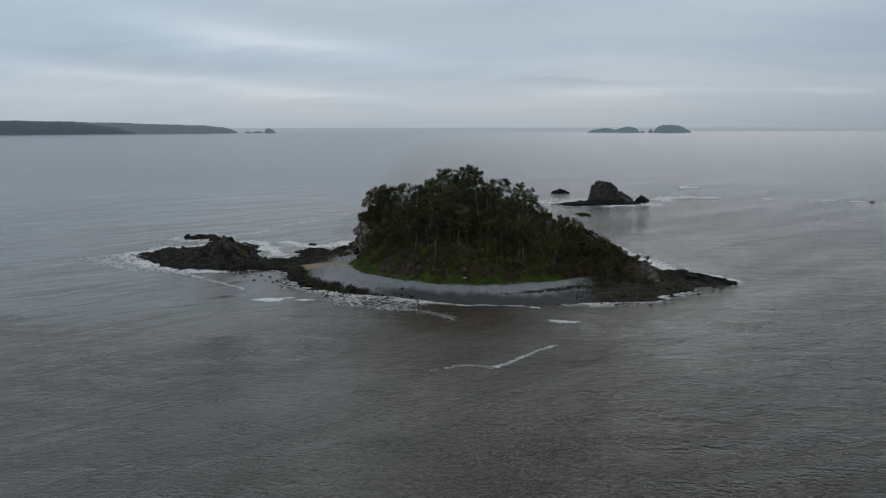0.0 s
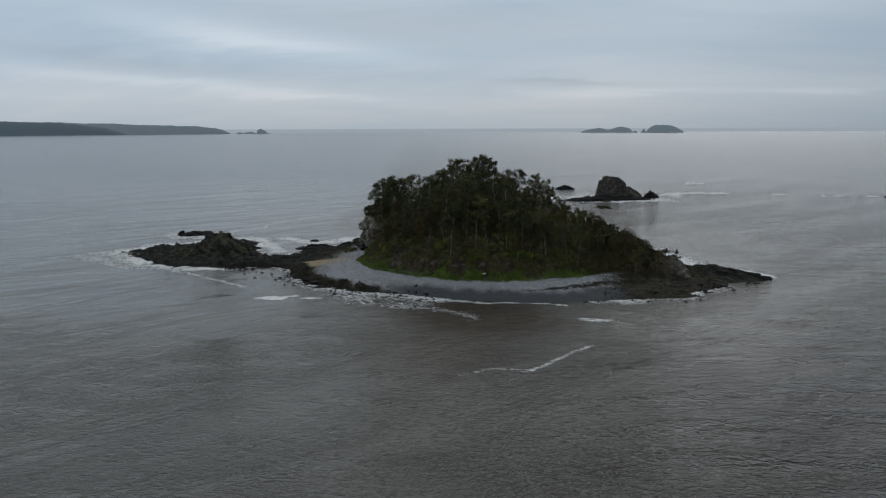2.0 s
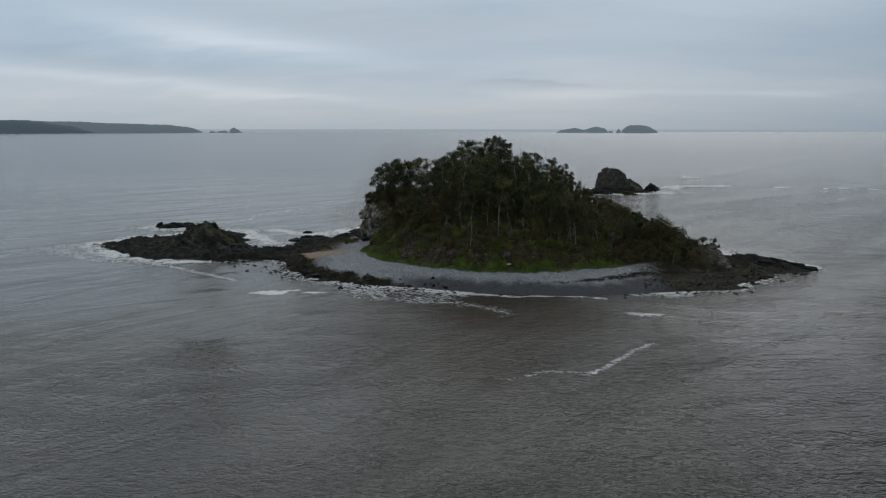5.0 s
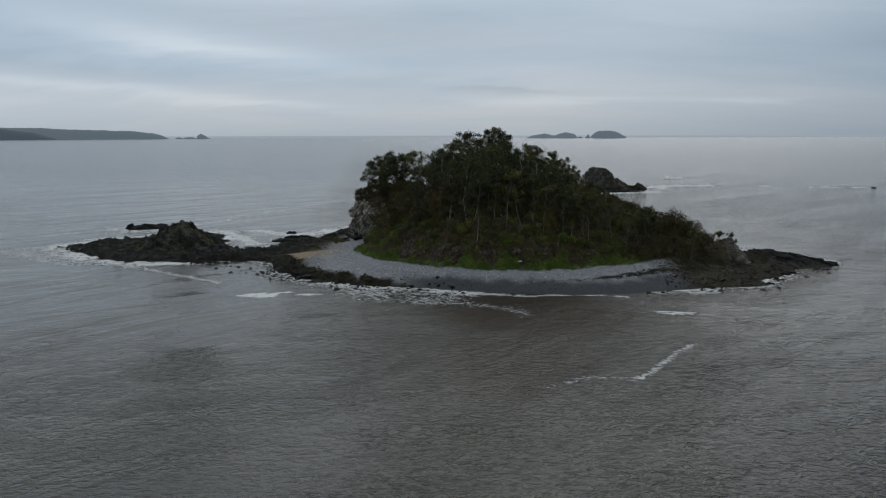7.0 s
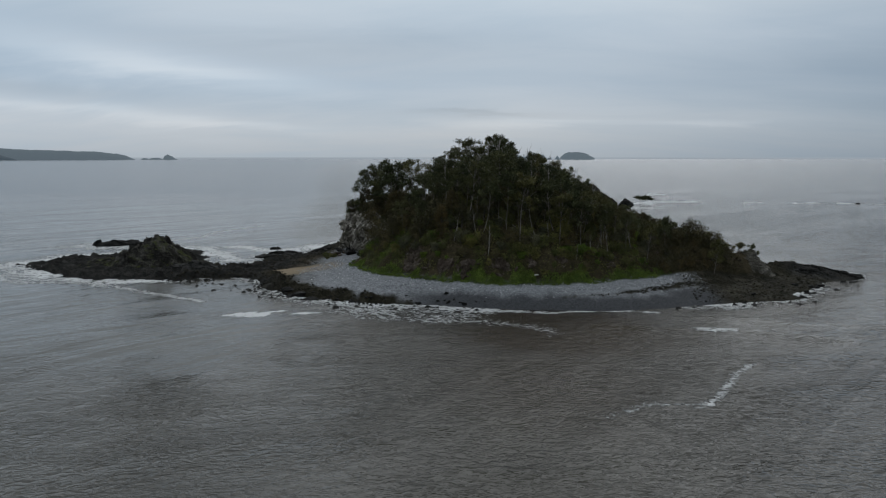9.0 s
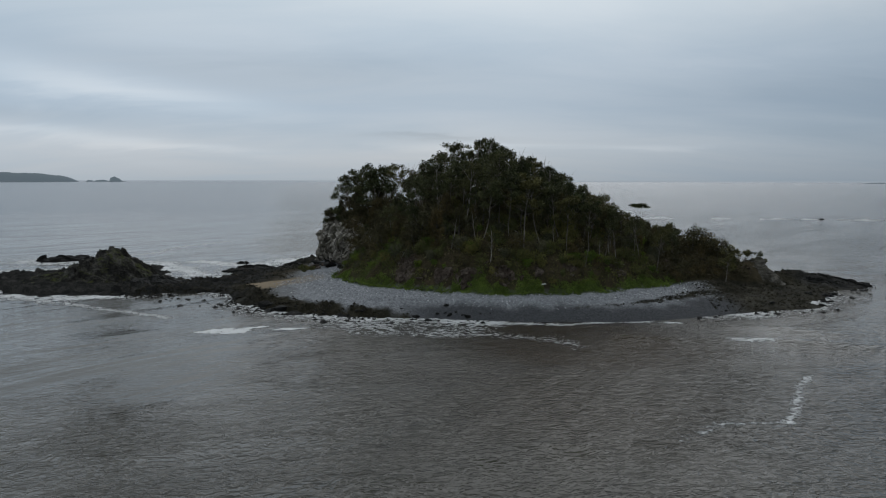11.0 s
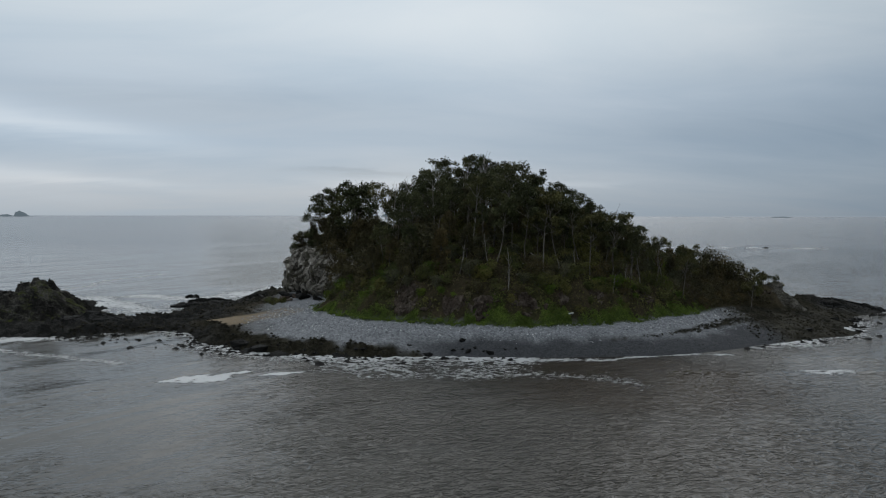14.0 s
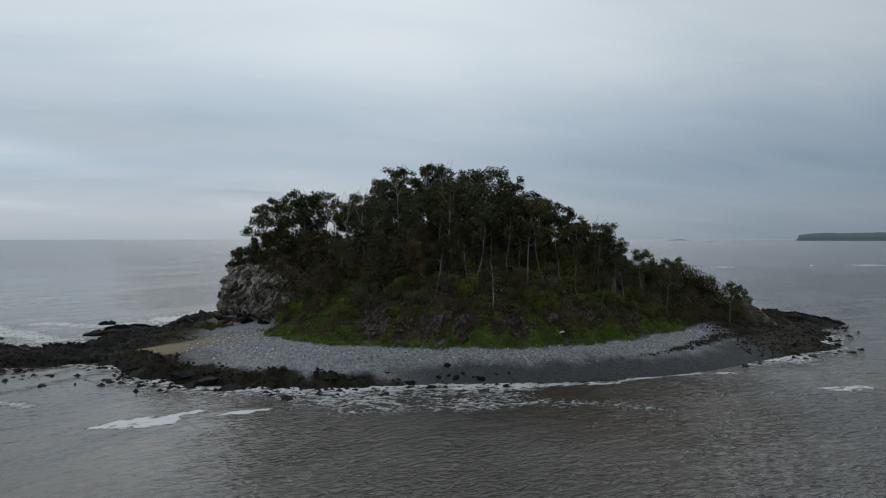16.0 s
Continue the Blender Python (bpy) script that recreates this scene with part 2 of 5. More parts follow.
def land(x, y):
    """Height of the ground, and its distances inside the shore and inside the hill's foot."""
    wob = (fbm(x / 6, y / 6, 0, 5, 3) - 0.5) * 4.0 + (fbm(x / 2.4, y / 1.8, 0, 6, 3) - 0.5) * 7.0 * smooth(-100, -112, x)
    rocky = np.clip(smooth(-4, 4, x) + smooth(-92, -104, x), 0, 1)
    dw = signed(SHORE, x, y) + wob * (0.25 + 0.6 * rocky)
    dv = signed(HILL, x, y) + (fbm(x / 5, y / 5, 0, 9, 3) - 0.5) * 1.6
    out = np.maximum(-dv, 0)
    share = np.clip(dw, 0, None) / np.maximum(np.clip(dw, 0, None) + out, 1e-6)
    flat = 3.6 * share ** 0.85
    flat = np.where(dw < 0, dw * 0.22, flat)
    # low reefs, in slanting broken ledges
    wx, wy = (fbm(x / 4, y / 4, 0, 21, 3) - 0.5) * 3, (fbm(x / 4, y / 4, 0, 23, 3) - 0.5) * 3
    p, q = x * 0.93 - y * 0.36 + wx, x * 0.36 + y * 0.93 + wy
    led = blocks(p / 4.2, q / 1.5, 33)
    ledge = (led - 0.4) * 1.25 + (blocks(p / 1.3, q / 0.6, 35) - 0.5) * 0.55 + (fbm(x / 1.3, y / 1.3, 0, 31, 3) - 0.5) * 0.9
    reef_left = smooth(-99, -112, x) * smooth(-2.5, 4, dw)
    reef_right = smooth(-2, 8, x) * smooth(-1.5, 4, dw) * smooth(2, -1, dv)
    flat = np.where(dv > 0, 3.6, flat)
    flat = flat * (1 - 0.45 * reef_right) * (1 - 0.5 * reef_left) + reef_left * (0.45 + 0.95 * ledge) + reef_right * 0.28 * ledge
    flat = flat * (1 - 0.4 * smooth(-86, -95, x) * smooth(4, 14, y) * (dv < 0) * (dw > 0))
    isth = smooth(-84, -96, x) * smooth(-114, -104, x) * smooth(-1, 3, dw) * smooth(0.8, -1, dv) * np.clip(smooth(14, 22, y) + smooth(3, -3, y), 0, 1)
    flat = flat + isth * 0.4 * ledge
    spine = np.exp(-(to_line([(12, 13), (24, 16), (36, 15.5)], x, y) / 4.5) ** 2)
    flat = flat + spine * 1.7 * smooth(40, 25, x) * (0.5 + 0.9 * led)
    rise = np.interp(x, RIDGE_X, RIDGE_Z)
    cliff = np.clip(smooth(-72, -79, x) * smooth(8, 15, y) + smooth(-14, -4, x) * smooth(16, 24, y) + smooth(45, 60, y) * 0.6, 0, 1)
    soft = 10.5 * (1 - cliff) + 1.7 * cliff
    soft = np.where(x > -2, np.minimum(soft, 5.0), soft)
    inside = np.maximum(dv, 0)
    hill = rise * (1 - np.exp(-inside / soft)) * (0.93 + 0.14 * fbm(x / 14, y / 14, 0, 3, 3))
    hill = hill + inside.clip(0, 4) / 4 * (fbm(x / 2.2, y / 2.2, 0, 13, 3) - 0.5) * 1.1
    weedy = smooth(-50, -62, x) * smooth(9, 5, np.maximum(dw, 0)) * (dv < 0)
    # weed-covered beds standing on edge along the low beach
    p, q = x * 0.72 + y * 0.69 + 0.5 * wx, -x * 0.69 + y * 0.72 + 0.5 * wy
    rib = blocks(p / 0.95, q / 3.4, 37) - 0.35 + 0.6 * (blocks(p / 2.6, q / 4.0, 39) - 0.5)
    flat = flat + 0.85 * rib * smooth(-58, -66, x) * smooth(-104, -96, x) * smooth(0.8, -1.2, dw - weed_edge(x)) * smooth(-1.5, 1, dw) * (dv < 0)
    rough = (fbm(x / 0.9, y / 0.9, 0, 41, 3) - 0.5) * (0.10 + 0.6 * rocky * (1 - 0.6 * smooth(0, 6, x)) * (dv < 0) + 0.9 * weedy) * smooth(-2, 1, dw)
    return flat + hill + rough, dw, dv


def height(x, y):
    return float(land(np.array([float(x)]), np.array([float(y)]))[0][0])


# ---- materials ----
def material(name, rough=0.8, metal=0.0):
    m = bpy.data.materials.new(name)
    m.use_nodes = True
    tr = m.node_tree
    bsdf = tr.nodes["Principled BSDF"]
    bsdf.inputs["Roughness"].default_value, bsdf.inputs["Metallic"].default_value = rough, metal
    return m, tr, bsdf


def place_node(tr):
    return tr.nodes.new("ShaderNodeNewGeometry").outputs["Position"]


def bump_to(tr, bsdf, h, strength, distance):
    b = tr.nodes.new("ShaderNodeBump")
    b.inputs["Strength"].default_value, b.inputs["Distance"].default_value = strength, distance
    tr.links.new(h, b.inputs["Height"])
    tr.links.new(b.outputs[0], bsdf.inputs["Normal"])


def attribute(tr, name):
    a = tr.nodes.new("ShaderNodeAttribute")
    a.attribute_name = name
    s = tr.nodes.new("ShaderNodeSeparateColor")
    tr.links.new(a.outputs["Color"], s.inputs[0])
    return s.outputs


def rock_colour(tr, p, dark, mid, light, scale=1.0):
    big = noise_node(tr, p, 0.35 * scale, 5, 0.6)
    fine = noise_node(tr, p, 3.2 * scale, 5, 0.65)
    f = math_node(tr, "ADD", math_node(tr, "MULTIPLY", big, 0.55), math_node(tr, "MULTIPLY", fine, 0.45))
    return ramp_node(tr, f, [(0.30, dark), (0.48, mid), (0.68, light)]), fine, big


def make_ground():
    m, tr, bsdf = material("shore_and_hill", 0.85)
    p = place_node(tr)
    za, zb = attribute(tr, "zone_a"), attribute(tr, "zone_b")
    vor = tr.nodes.new("ShaderNodeTexVoronoi")
    vor.inputs["Scale"].default_value = 4.5
    tr.links.new(p, vor.inputs["Vector"])
    stone = tr.nodes.new("ShaderNodeSeparateColor")
    tr.links.new(vor.outputs["Color"], stone.inputs[0])
    patch = noise_node(tr, p, 0.22, 4, 0.6)
    grain = noise_node(tr, p, 4.0, 5, 0.7)
    speck = math_node(tr, "ADD", math_node(tr, "MULTIPLY", stone.outputs[0], 0.6), math_node(tr, "MULTIPLY", grain, 0.4))
    pebble = ramp_node(tr, speck, [(0.12, (0.11, 0.115, 0.125)), (0.5, (0.26, 0.27, 0.285)), (0.8, (0.38, 0.39, 0.40)), (0.95, (0.6, 0.6, 0.59))])
    pebble = mix_node(tr, math_node(tr, "MULTIPLY", patch, 0.5), pebble, (0.2, 0.205, 0.215))
    wet = mix_node(tr, 0.82, pebble, (0.026, 0.027, 0.030))
    pebble = mix_node(tr, zb[2], pebble, wet)
    sand = mix_node(tr, grain, (0.2, 0.16, 0.11), (0.3, 0.24, 0.165))
    kelp, kf, kb = rock_colour(tr, p, (0.006, 0.006, 0.0045), (0.022, 0.0205, 0.014), (0.066, 0.060, 0.043))
    rock, rf, rb = rock_colour(tr, p, (0.007, 0.007, 0.007), (0.020, 0.020, 0.019), (0.065, 0.063, 0.057))
    grass = mix_node(tr, noise_node(tr, p, 1.1, 4, 0.6), (0.02, 0.028, 0.009), (0.075, 0.11, 0.026))
    soil, sf, sb = rock_colour(tr, p, (0.012, 0.012, 0.007), (0.036, 0.031, 0.018), (0.085, 0.066, 0.042))
    c = mix_node(tr, za[0], soil, pebble)
    c = mix_node(tr, za[1], c, sand)
    c = mix_node(tr, za[2], c, kelp)
    c = mix_node(tr, zb[1], c, rock)
    c = mix_node(tr, zb[0], c, grass)
    tr.links.new(c, bsdf.inputs["Base Color"])
    r = math_node(tr, "SUBTRACT", 0.9, math_node(tr, "MULTIPLY", zb[2], 0.25))
    tr.links.new(r, bsdf.inputs["Roughness"])
    bsdf.inputs["Specular IOR Level"].default_value = 0.04
    h = math_node(tr, "ADD", math_node(tr, "MULTIPLY", vor.outputs["Distance"], -0.5), grain)
    bump_to(tr, bsdf, h, 0.8, 0.25)
    return m


def make_rock(name, dark, mid, light, lichen=None, scale=1.0, bed=(0.5, 0.5, 3.0)):
    m, tr, bsdf = material(name, 0.82)
    p = place_node(tr)
    c, fine, big = rock_colour(tr, p, dark, mid, light, scale)
    # bedding: slanting bands
    band = noise_node(tr, p, 0.8 * scale, 4, 0.6, bed, 0.8)
    bsdf.inputs["Specular IOR Level"].default_value = 0.08
    c = mix_node(tr, ramp_node(tr, band, [(0.42, 0.0), (0.6, 0.55)]), c, dark)
    if lichen:
        g = tr.nodes.new("ShaderNodeNewGeometry")
        s = tr.nodes.new("ShaderNodeSeparateXYZ")
        tr.links.new(g.outputs["Normal"], s.inputs[0])
        top = math_node(tr, "MULTIPLY", ramp_node(tr, s.outputs["Z"], [(0.45, 0.0), (0.8, 1.0)]), ramp_node(tr, noise_node(tr, p, 0.3, 4, 0.6), [(0.45, 0.0), (0.6, 0.9)]))
        c = mix_node(tr, top, c, lichen)
    tr.links.new(c, bsdf.inputs["Base Color"])
    h = math_node(tr, "ADD", fine, math_node(tr, "MULTIPLY", band, 1.4))
    bump_to(tr, bsdf, h, 0.9, 0.35)
    return m


def make_cliff_rock():
    """Broken pale rock: slabs of differing tone, dark joints between them, stains and soil on the ledges."""
    m, tr, bsdf = material("cliff_rock", 0.85)
    p = place_node(tr)
    warp = tr.nodes.new("ShaderNodeVectorMath")
    warp.operation = "MULTIPLY_ADD"
    n = tr.nodes.new("ShaderNodeTexNoise")
    n.inputs["Scale"].default_value, n.inputs["Detail"].default_value = 0.5, 4
    tr.links.new(p, n.inputs["Vector"])
    tr.links.new(n.outputs["Color"], warp.inputs[0])
    warp.inputs[1].default_value = (2.2, 2.2, 2.2)
    tr.links.new(p, warp.inputs[2])
    slope = tr.nodes.new("ShaderNodeMapping")
    slope.inputs["Rotation"].default_value = (radians(20), radians(35), 0)
    slope.inputs["Scale"].default_value = (1.0, 1.0, 0.5)
    tr.links.new(warp.outputs[0], slope.inputs["Vector"])

    def cells(scale, feature):
        v = tr.nodes.new("ShaderNodeTexVoronoi")
        v.feature = feature
        v.inputs["Scale"].default_value = scale
        tr.links.new(slope.outputs[0], v.inputs["Vector"])
        return v

    slab = tr.nodes.new("ShaderNodeSeparateColor")
    tr.links.new(cells(0.55, "F1").outputs["Color"], slab.inputs[0])
    chip = tr.nodes.new("ShaderNodeSeparateColor")
    tr.links.new(cells(1.7, "F1").outputs["Color"], chip.inputs[0])
    joint = cells(0.55, "DISTANCE_TO_EDGE").outputs["Distance"]
    crack = cells(1.7, "DISTANCE_TO_EDGE").outputs["Distance"]
    grain = noise_node(tr, p, 2.6, 5, 0.65)
    big = noise_node(tr, p, 0.22, 4, 0.6)
    f = math_node(tr, "ADD", math_node(tr, "MULTIPLY", slab.outputs[0], 0.34), math_node(tr, "ADD", math_node(tr, "MULTIPLY", chip.outputs[1], 0.24), math_node(tr, "ADD", math_node(tr, "MULTIPLY", grain, 0.30), math_node(tr, "MULTIPLY", big, 0.30))))
    c = ramp_node(tr, f, [(0.30, (0.050, 0.045, 0.036)), (0.50, (0.15, 0.138, 0.115)), (0.68, (0.27, 0.25, 0.215)), (0.85, (0.50, 0.47, 0.42))])
    c = mix_node(tr, ramp_node(tr, joint, [(0.0, 0.85), (0.09, 0.0)]), c, (0.020, 0.018, 0.014))
    c = mix_node(tr, ramp_node(tr, crack, [(0.0, 0.6), (0.06, 0.0)]), c, (0.028, 0.025, 0.020))
    moss = ramp_node(tr, noise_node(tr, p, 0.45, 5, 0.65), [(0.52, 0.0), (0.66, 0.75)])
    c = mix_node(tr, moss, c, (0.055, 0.053, 0.030))
    tr.links.new(c, bsdf.inputs["Base Color"])
    bsdf.inputs["Specular IOR Level"].default_value = 0.1
    h = math_node(tr, "ADD", math_node(tr, "MULTIPLY", ramp_node(tr, joint, [(0.0, 0.0), (0.15, 1.0)]), 0.6), math_node(tr, "ADD", math_node(tr, "MULTIPLY", ramp_node(tr, crack, [(0.0, 0.0), (0.12, 1.0)]), 0.35), math_node(tr, "MULTIPLY", grain, 0.5)))
    bump_to(tr, bsdf, h, 0.8, 0.3)
    return m


def make_leaf(name, dark, light, rough=0.6):
    m, tr, bsdf = material(name, rough)
    g = tr.nodes.new("ShaderNodeNewGeometry")
    o = tr.nodes.new("ShaderNodeObjectInfo")
    share = math_node(tr, "ADD", 0.2, math_node(tr, "MULTIPLY", g.outputs["Random Per Island"], 0.6))
    c = mix_node(tr, share, dark, light)
    clump = ramp_node(tr, noise_node(tr, g.outputs["Position"], 0.45, 3, 0.55), [(0.35, 0.62), (0.5, 1.0), (0.66, 1.4)])
    c = mix_node(tr, 1.0, c, clump, "MULTIPLY")
    tone = ramp_node(tr, o.outputs["Random"], [(0.0, (0.62, 0.68, 0.62)), (0.5, (0.95, 0.95, 0.9)), (1.0, (1.3, 1.15, 0.95))])
    c = mix_node(tr, 1.0, c, tone, "MULTIPLY")
    tr.links.new(c, bsdf.inputs["Base Color"])
    bsdf.inputs["Specular IOR Level"].default_value = 0.1
    return m


def make_bark(name, dark, light):
    m, tr, bsdf = material(name, 0.8)
    p = place_node(tr)
    f = noise_node(tr, p, 1.4, 4, 0.6, (2.0, 2.0, 0.5))
    tr.links.new(ramp_node(tr, f, [(0.35, dark), (0.65, light)]), bsdf.inputs["Base Color"])
    bump_to(tr, bsdf, f, 0.5, 0.03)
    return m


def make_water():
    m, tr, bsdf = material("sea_water", 0.12)
    bsdf.inputs["IOR"].default_value = 1.33
    bsdf.inputs["Specular IOR Level"].default_value = 0.36
    p = place_node(tr)
    a = attribute(tr, "surf")       # foam, silt with the hill's painted reflection, calm
    dark = attribute(tr, "painted_sheen")[0]   # where weaker sky sheen is painted as darker water
    silt_shade = noise_node(tr, p, 0.03, 5, 0.65, (1, 1, 1), 0.9)
    c = mix_node(tr, ramp_node(tr, silt_shade, [(0.35, 0.0), (0.65, 1.0)]), (0.056, 0.054, 0.048), (0.088, 0.084, 0.075))
    # dimmer sky reflection, put into the base colour
    c = mix_node(tr, math_node(tr, "MULTIPLY", dark, 0.9), c, (0.018, 0.0155, 0.011))
    # brown of the silt plume, and of the hill's dark reflection painted in
    c = mix_node(tr, a[1], c, (0.036, 0.027, 0.017))
    # sky mirrored in the far sea, painted as a bluer base colour
    c = mix_node(tr, math_node(tr, "MULTIPLY", attribute(tr, "painted_sheen")[2], 0.8), c, (0.078, 0.088, 0.104))
    # foam broken into threads and clots
    n1 = noise_node(tr, p, 0.42, 4, 0.6, (0.7, 1.0, 1.0), 1.4)
    n2 = noise_node(tr, p, 1.9, 6, 0.75, (0.7, 1.0, 1.0), 0.8)
    thread = math_node(tr, "SUBTRACT", 1.0, math_node(tr, "ABSOLUTE", math_node(tr, "MULTIPLY", math_node(tr, "SUBTRACT", n1, 0.5), 5.0)))
    clot = math_node(tr, "ADD", math_node(tr, "MULTIPLY", thread, 0.30), math_node(tr, "MULTIPLY", n2, 0.9))
    v = math_node(tr, "ADD", a[0], math_node(tr, "MULTIPLY", math_node(tr, "SUBTRACT", clot, 0.60), 2.0))
    foam = math_node(tr, "MULTIPLY", ramp_node(tr, v, [(0.58, 0.0), (0.86, 1.0)]), ramp_node(tr, a[0], [(0.10, 0.0), (0.25, 1.0)]))
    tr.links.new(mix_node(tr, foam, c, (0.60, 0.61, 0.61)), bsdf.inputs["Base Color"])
    tr.links.new(math_node(tr, "ADD", math_node(tr, "ADD", 0.08, math_node(tr, "MULTIPLY", attribute(tr, "painted_sheen")[2], 0.13)), math_node(tr, "MULTIPLY", foam, 0.6)), bsdf.inputs["Roughness"])
    chop = attribute(tr, "painted_sheen")[1]
    turn = tr.nodes.new("ShaderNodeMapping")
    turn.inputs["Rotation"].default_value = (0, 0, radians(-12))
    tr.links.new(p, turn.inputs["Vector"])
    q = turn.outputs[0]

    def crest(n, sharp):
        return math_node(tr, "SUBTRACT", 1.0, math_node(tr, "ABSOLUTE", math_node(tr, "MULTIPLY", math_node(tr, "SUBTRACT", n, 0.5), sharp)))

    lane = tr.nodes.new("ShaderNodeMapping")
    lane.inputs["Rotation"].default_value = (0, 0, radians(-50))
    tr.links.new(p, lane.inputs["Vector"])
    gust = ramp_node(tr, noise_node(tr, lane.outputs[0], 0.03, 4, 0.6, (0.35, 1.5, 1.0), 0.8), [(0.36, 0.45), (0.60, 1.0)])
    w0 = noise_node(tr, lane.outputs[0], 0.06, 3, 0.55, (0.25, 1.0, 1.0), 0.5)
    w1 = crest(noise_node(tr, q, 0.30, 3, 0.55, (0.45, 1.0, 1.0), 0.5), 2.0)
    w2 = crest(noise_node(tr, q, 1.15, 2, 0.55, (0.55, 1.0, 1.0), 0.35), 2.6)
    w3 = noise_node(tr, q, 3.2, 2, 0.6, (0.7, 1.0, 1.0), 0.4)
    w = math_node(tr, "ADD", math_node(tr, "MULTIPLY", w1, 0.46), math_node(tr, "ADD", math_node(tr, "MULTIPLY", w2, 0.46), math_node(tr, "MULTIPLY", w3, 0.13)))
    gain = math_node(tr, "MULTIPLY", w, math_node(tr, "MULTIPLY", gust, chop))
    gain = math_node(tr, "ADD", gain, math_node(tr, "MULTIPLY", w0, 1.5))
    gain = math_node(tr, "MULTIPLY", gain, math_node(tr, "SUBTRACT", 1.0, math_node(tr, "MULTIPLY", a[2], 0.52)))
    gain = math_node(tr, "ADD", gain, math_node(tr, "MULTIPLY", foam, 0.15))
    roller = crest(noise_node(tr, q, 0.11, 3, 0.5, (0.28, 1.0, 1.0), 0.4), 2.4)
    gain = math_node(tr, "ADD", gain, math_node(tr, "MULTIPLY", math_node(tr, "MULTIPLY", roller, dark), 0.9))
    bump_to(tr, bsdf, gain, 1.0, 0.85)
    return m


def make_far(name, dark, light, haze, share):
    """Wooded land kilometres away; its haze is a bluish glow mixed into the material."""
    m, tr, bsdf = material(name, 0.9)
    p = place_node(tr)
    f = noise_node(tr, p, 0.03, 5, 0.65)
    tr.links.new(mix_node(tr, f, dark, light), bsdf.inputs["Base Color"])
    haze_glow = tr.nodes.new("ShaderNodeEmission")
    haze_glow.inputs[0].default_value = (*haze, 1)
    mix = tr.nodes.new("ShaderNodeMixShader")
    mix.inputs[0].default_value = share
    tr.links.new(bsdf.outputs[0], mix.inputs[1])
    tr.links.new(haze_glow.outputs[0], mix.inputs[2])
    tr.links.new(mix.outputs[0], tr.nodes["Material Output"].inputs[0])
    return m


GROUND = make_ground()
WATER = make_water()
CLIFF = make_cliff_rock()
KNOB_STONE = make_rock("weathered_knob_rock", (0.018, 0.016, 0.013), (0.11, 0.102, 0.086), (0.31, 0.288, 0.248), (0.035, 0.036, 0.02), 1.4)
REEF = make_rock("dark_reef_rock", (0.008, 0.008, 0.008), (0.036, 0.034, 0.030), (0.19, 0.18, 0.158), (0.058, 0.066, 0.018), 1.2, (0.9, 0.9, 2.6))
ISLET_STONE = make_rock("islet_rock", (0.014, 0.013, 0.012), (0.062, 0.058, 0.050), (0.19, 0.178, 0.155), (0.036, 0.044, 0.014), 0.8)
WET_ROCK = make_rock("wet_black_rock", (0.005, 0.005, 0.005), (0.014, 0.014, 0.013), (0.036, 0.035, 0.032))
WET_ROCK.node_tree.nodes["Principled BSDF"].inputs["Roughness"].default_value = 0.6
WEED = make_rock("weed_covered_rock", (0.006, 0.006, 0.0045), (0.026, 0.024, 0.0165), (0.080, 0.072, 0.052))
SCREE = make_rock("hillside_rock", (0.018, 0.014, 0.011), (0.082, 0.063, 0.050), (0.23, 0.195, 0.165), None, 1.6, (1.6, 1.6, 0.7))
GUM_LEAF = make_leaf("gum_leaves", (0.022, 0.027, 0.011), (0.112, 0.116, 0.056))
OAK_LEAF = make_leaf("sheoak_needles", (0.032, 0.028, 0.014), (0.104, 0.090, 0.047))
BRUSH_LEAF = make_leaf("brush_leaves", (0.040, 0.046, 0.016), (0.158, 0.160, 0.060))
GREY_LEAF = make_leaf("grey_scrub_leaves", (0.05, 0.05, 0.03), (0.14, 0.135, 0.085))
BRIGHT_LEAF = make_leaf("bright_bush_leaves", (0.05, 0.085, 0.012), (0.12, 0.16, 0.03))
GRASS_LEAF = make_leaf("grass_blades", (0.055, 0.090, 0.018), (0.15, 0.215, 0.048))
DRY_LEAF = make_leaf("dry_stalks", (0.06, 0.05, 0.03), (0.16, 0.13, 0.085))
PALE_BARK = make_bark("pale_gum_bark", (0.055, 0.047, 0.04), (0.20, 0.18, 0.155))
DARK_BARK = make_bark("dark_bark", (0.03, 0.026, 0.022), (0.09, 0.08, 0.068))
DEAD_WOOD = make_bark("bleached_dead_wood", (0.10, 0.09, 0.08), (0.27, 0.25, 0.225))
# last two values: colour of the painted-in haze glow, and its share
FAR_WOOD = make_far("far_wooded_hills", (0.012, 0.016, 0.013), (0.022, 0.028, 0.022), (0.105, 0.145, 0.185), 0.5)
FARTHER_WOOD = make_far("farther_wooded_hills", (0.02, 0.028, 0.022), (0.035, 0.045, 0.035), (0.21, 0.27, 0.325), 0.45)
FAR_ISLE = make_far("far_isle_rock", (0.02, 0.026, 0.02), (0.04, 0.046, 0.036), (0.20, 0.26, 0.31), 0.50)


# ---- mesh helpers ----
def mesh_object(name, verts, faces, mats, parent=None, slots=None, flat=False):
    me = bpy.data.meshes.new(name)
    me.from_pydata([tuple(v) for v in verts], [], [tuple(f) for f in faces])
    for m in mats if isinstance(mats, (list, tuple)) else [mats]:
        me.materials.append(m)
    if slots is not None:
        me.polygons.foreach_set("material_index", slots)
    if not flat:
        me.polygons.foreach_set("use_smooth", [True] * len(me.polygons))
    me.update()
    ob = new(name, me)
    if parent:
        ob.parent = parent
    return ob


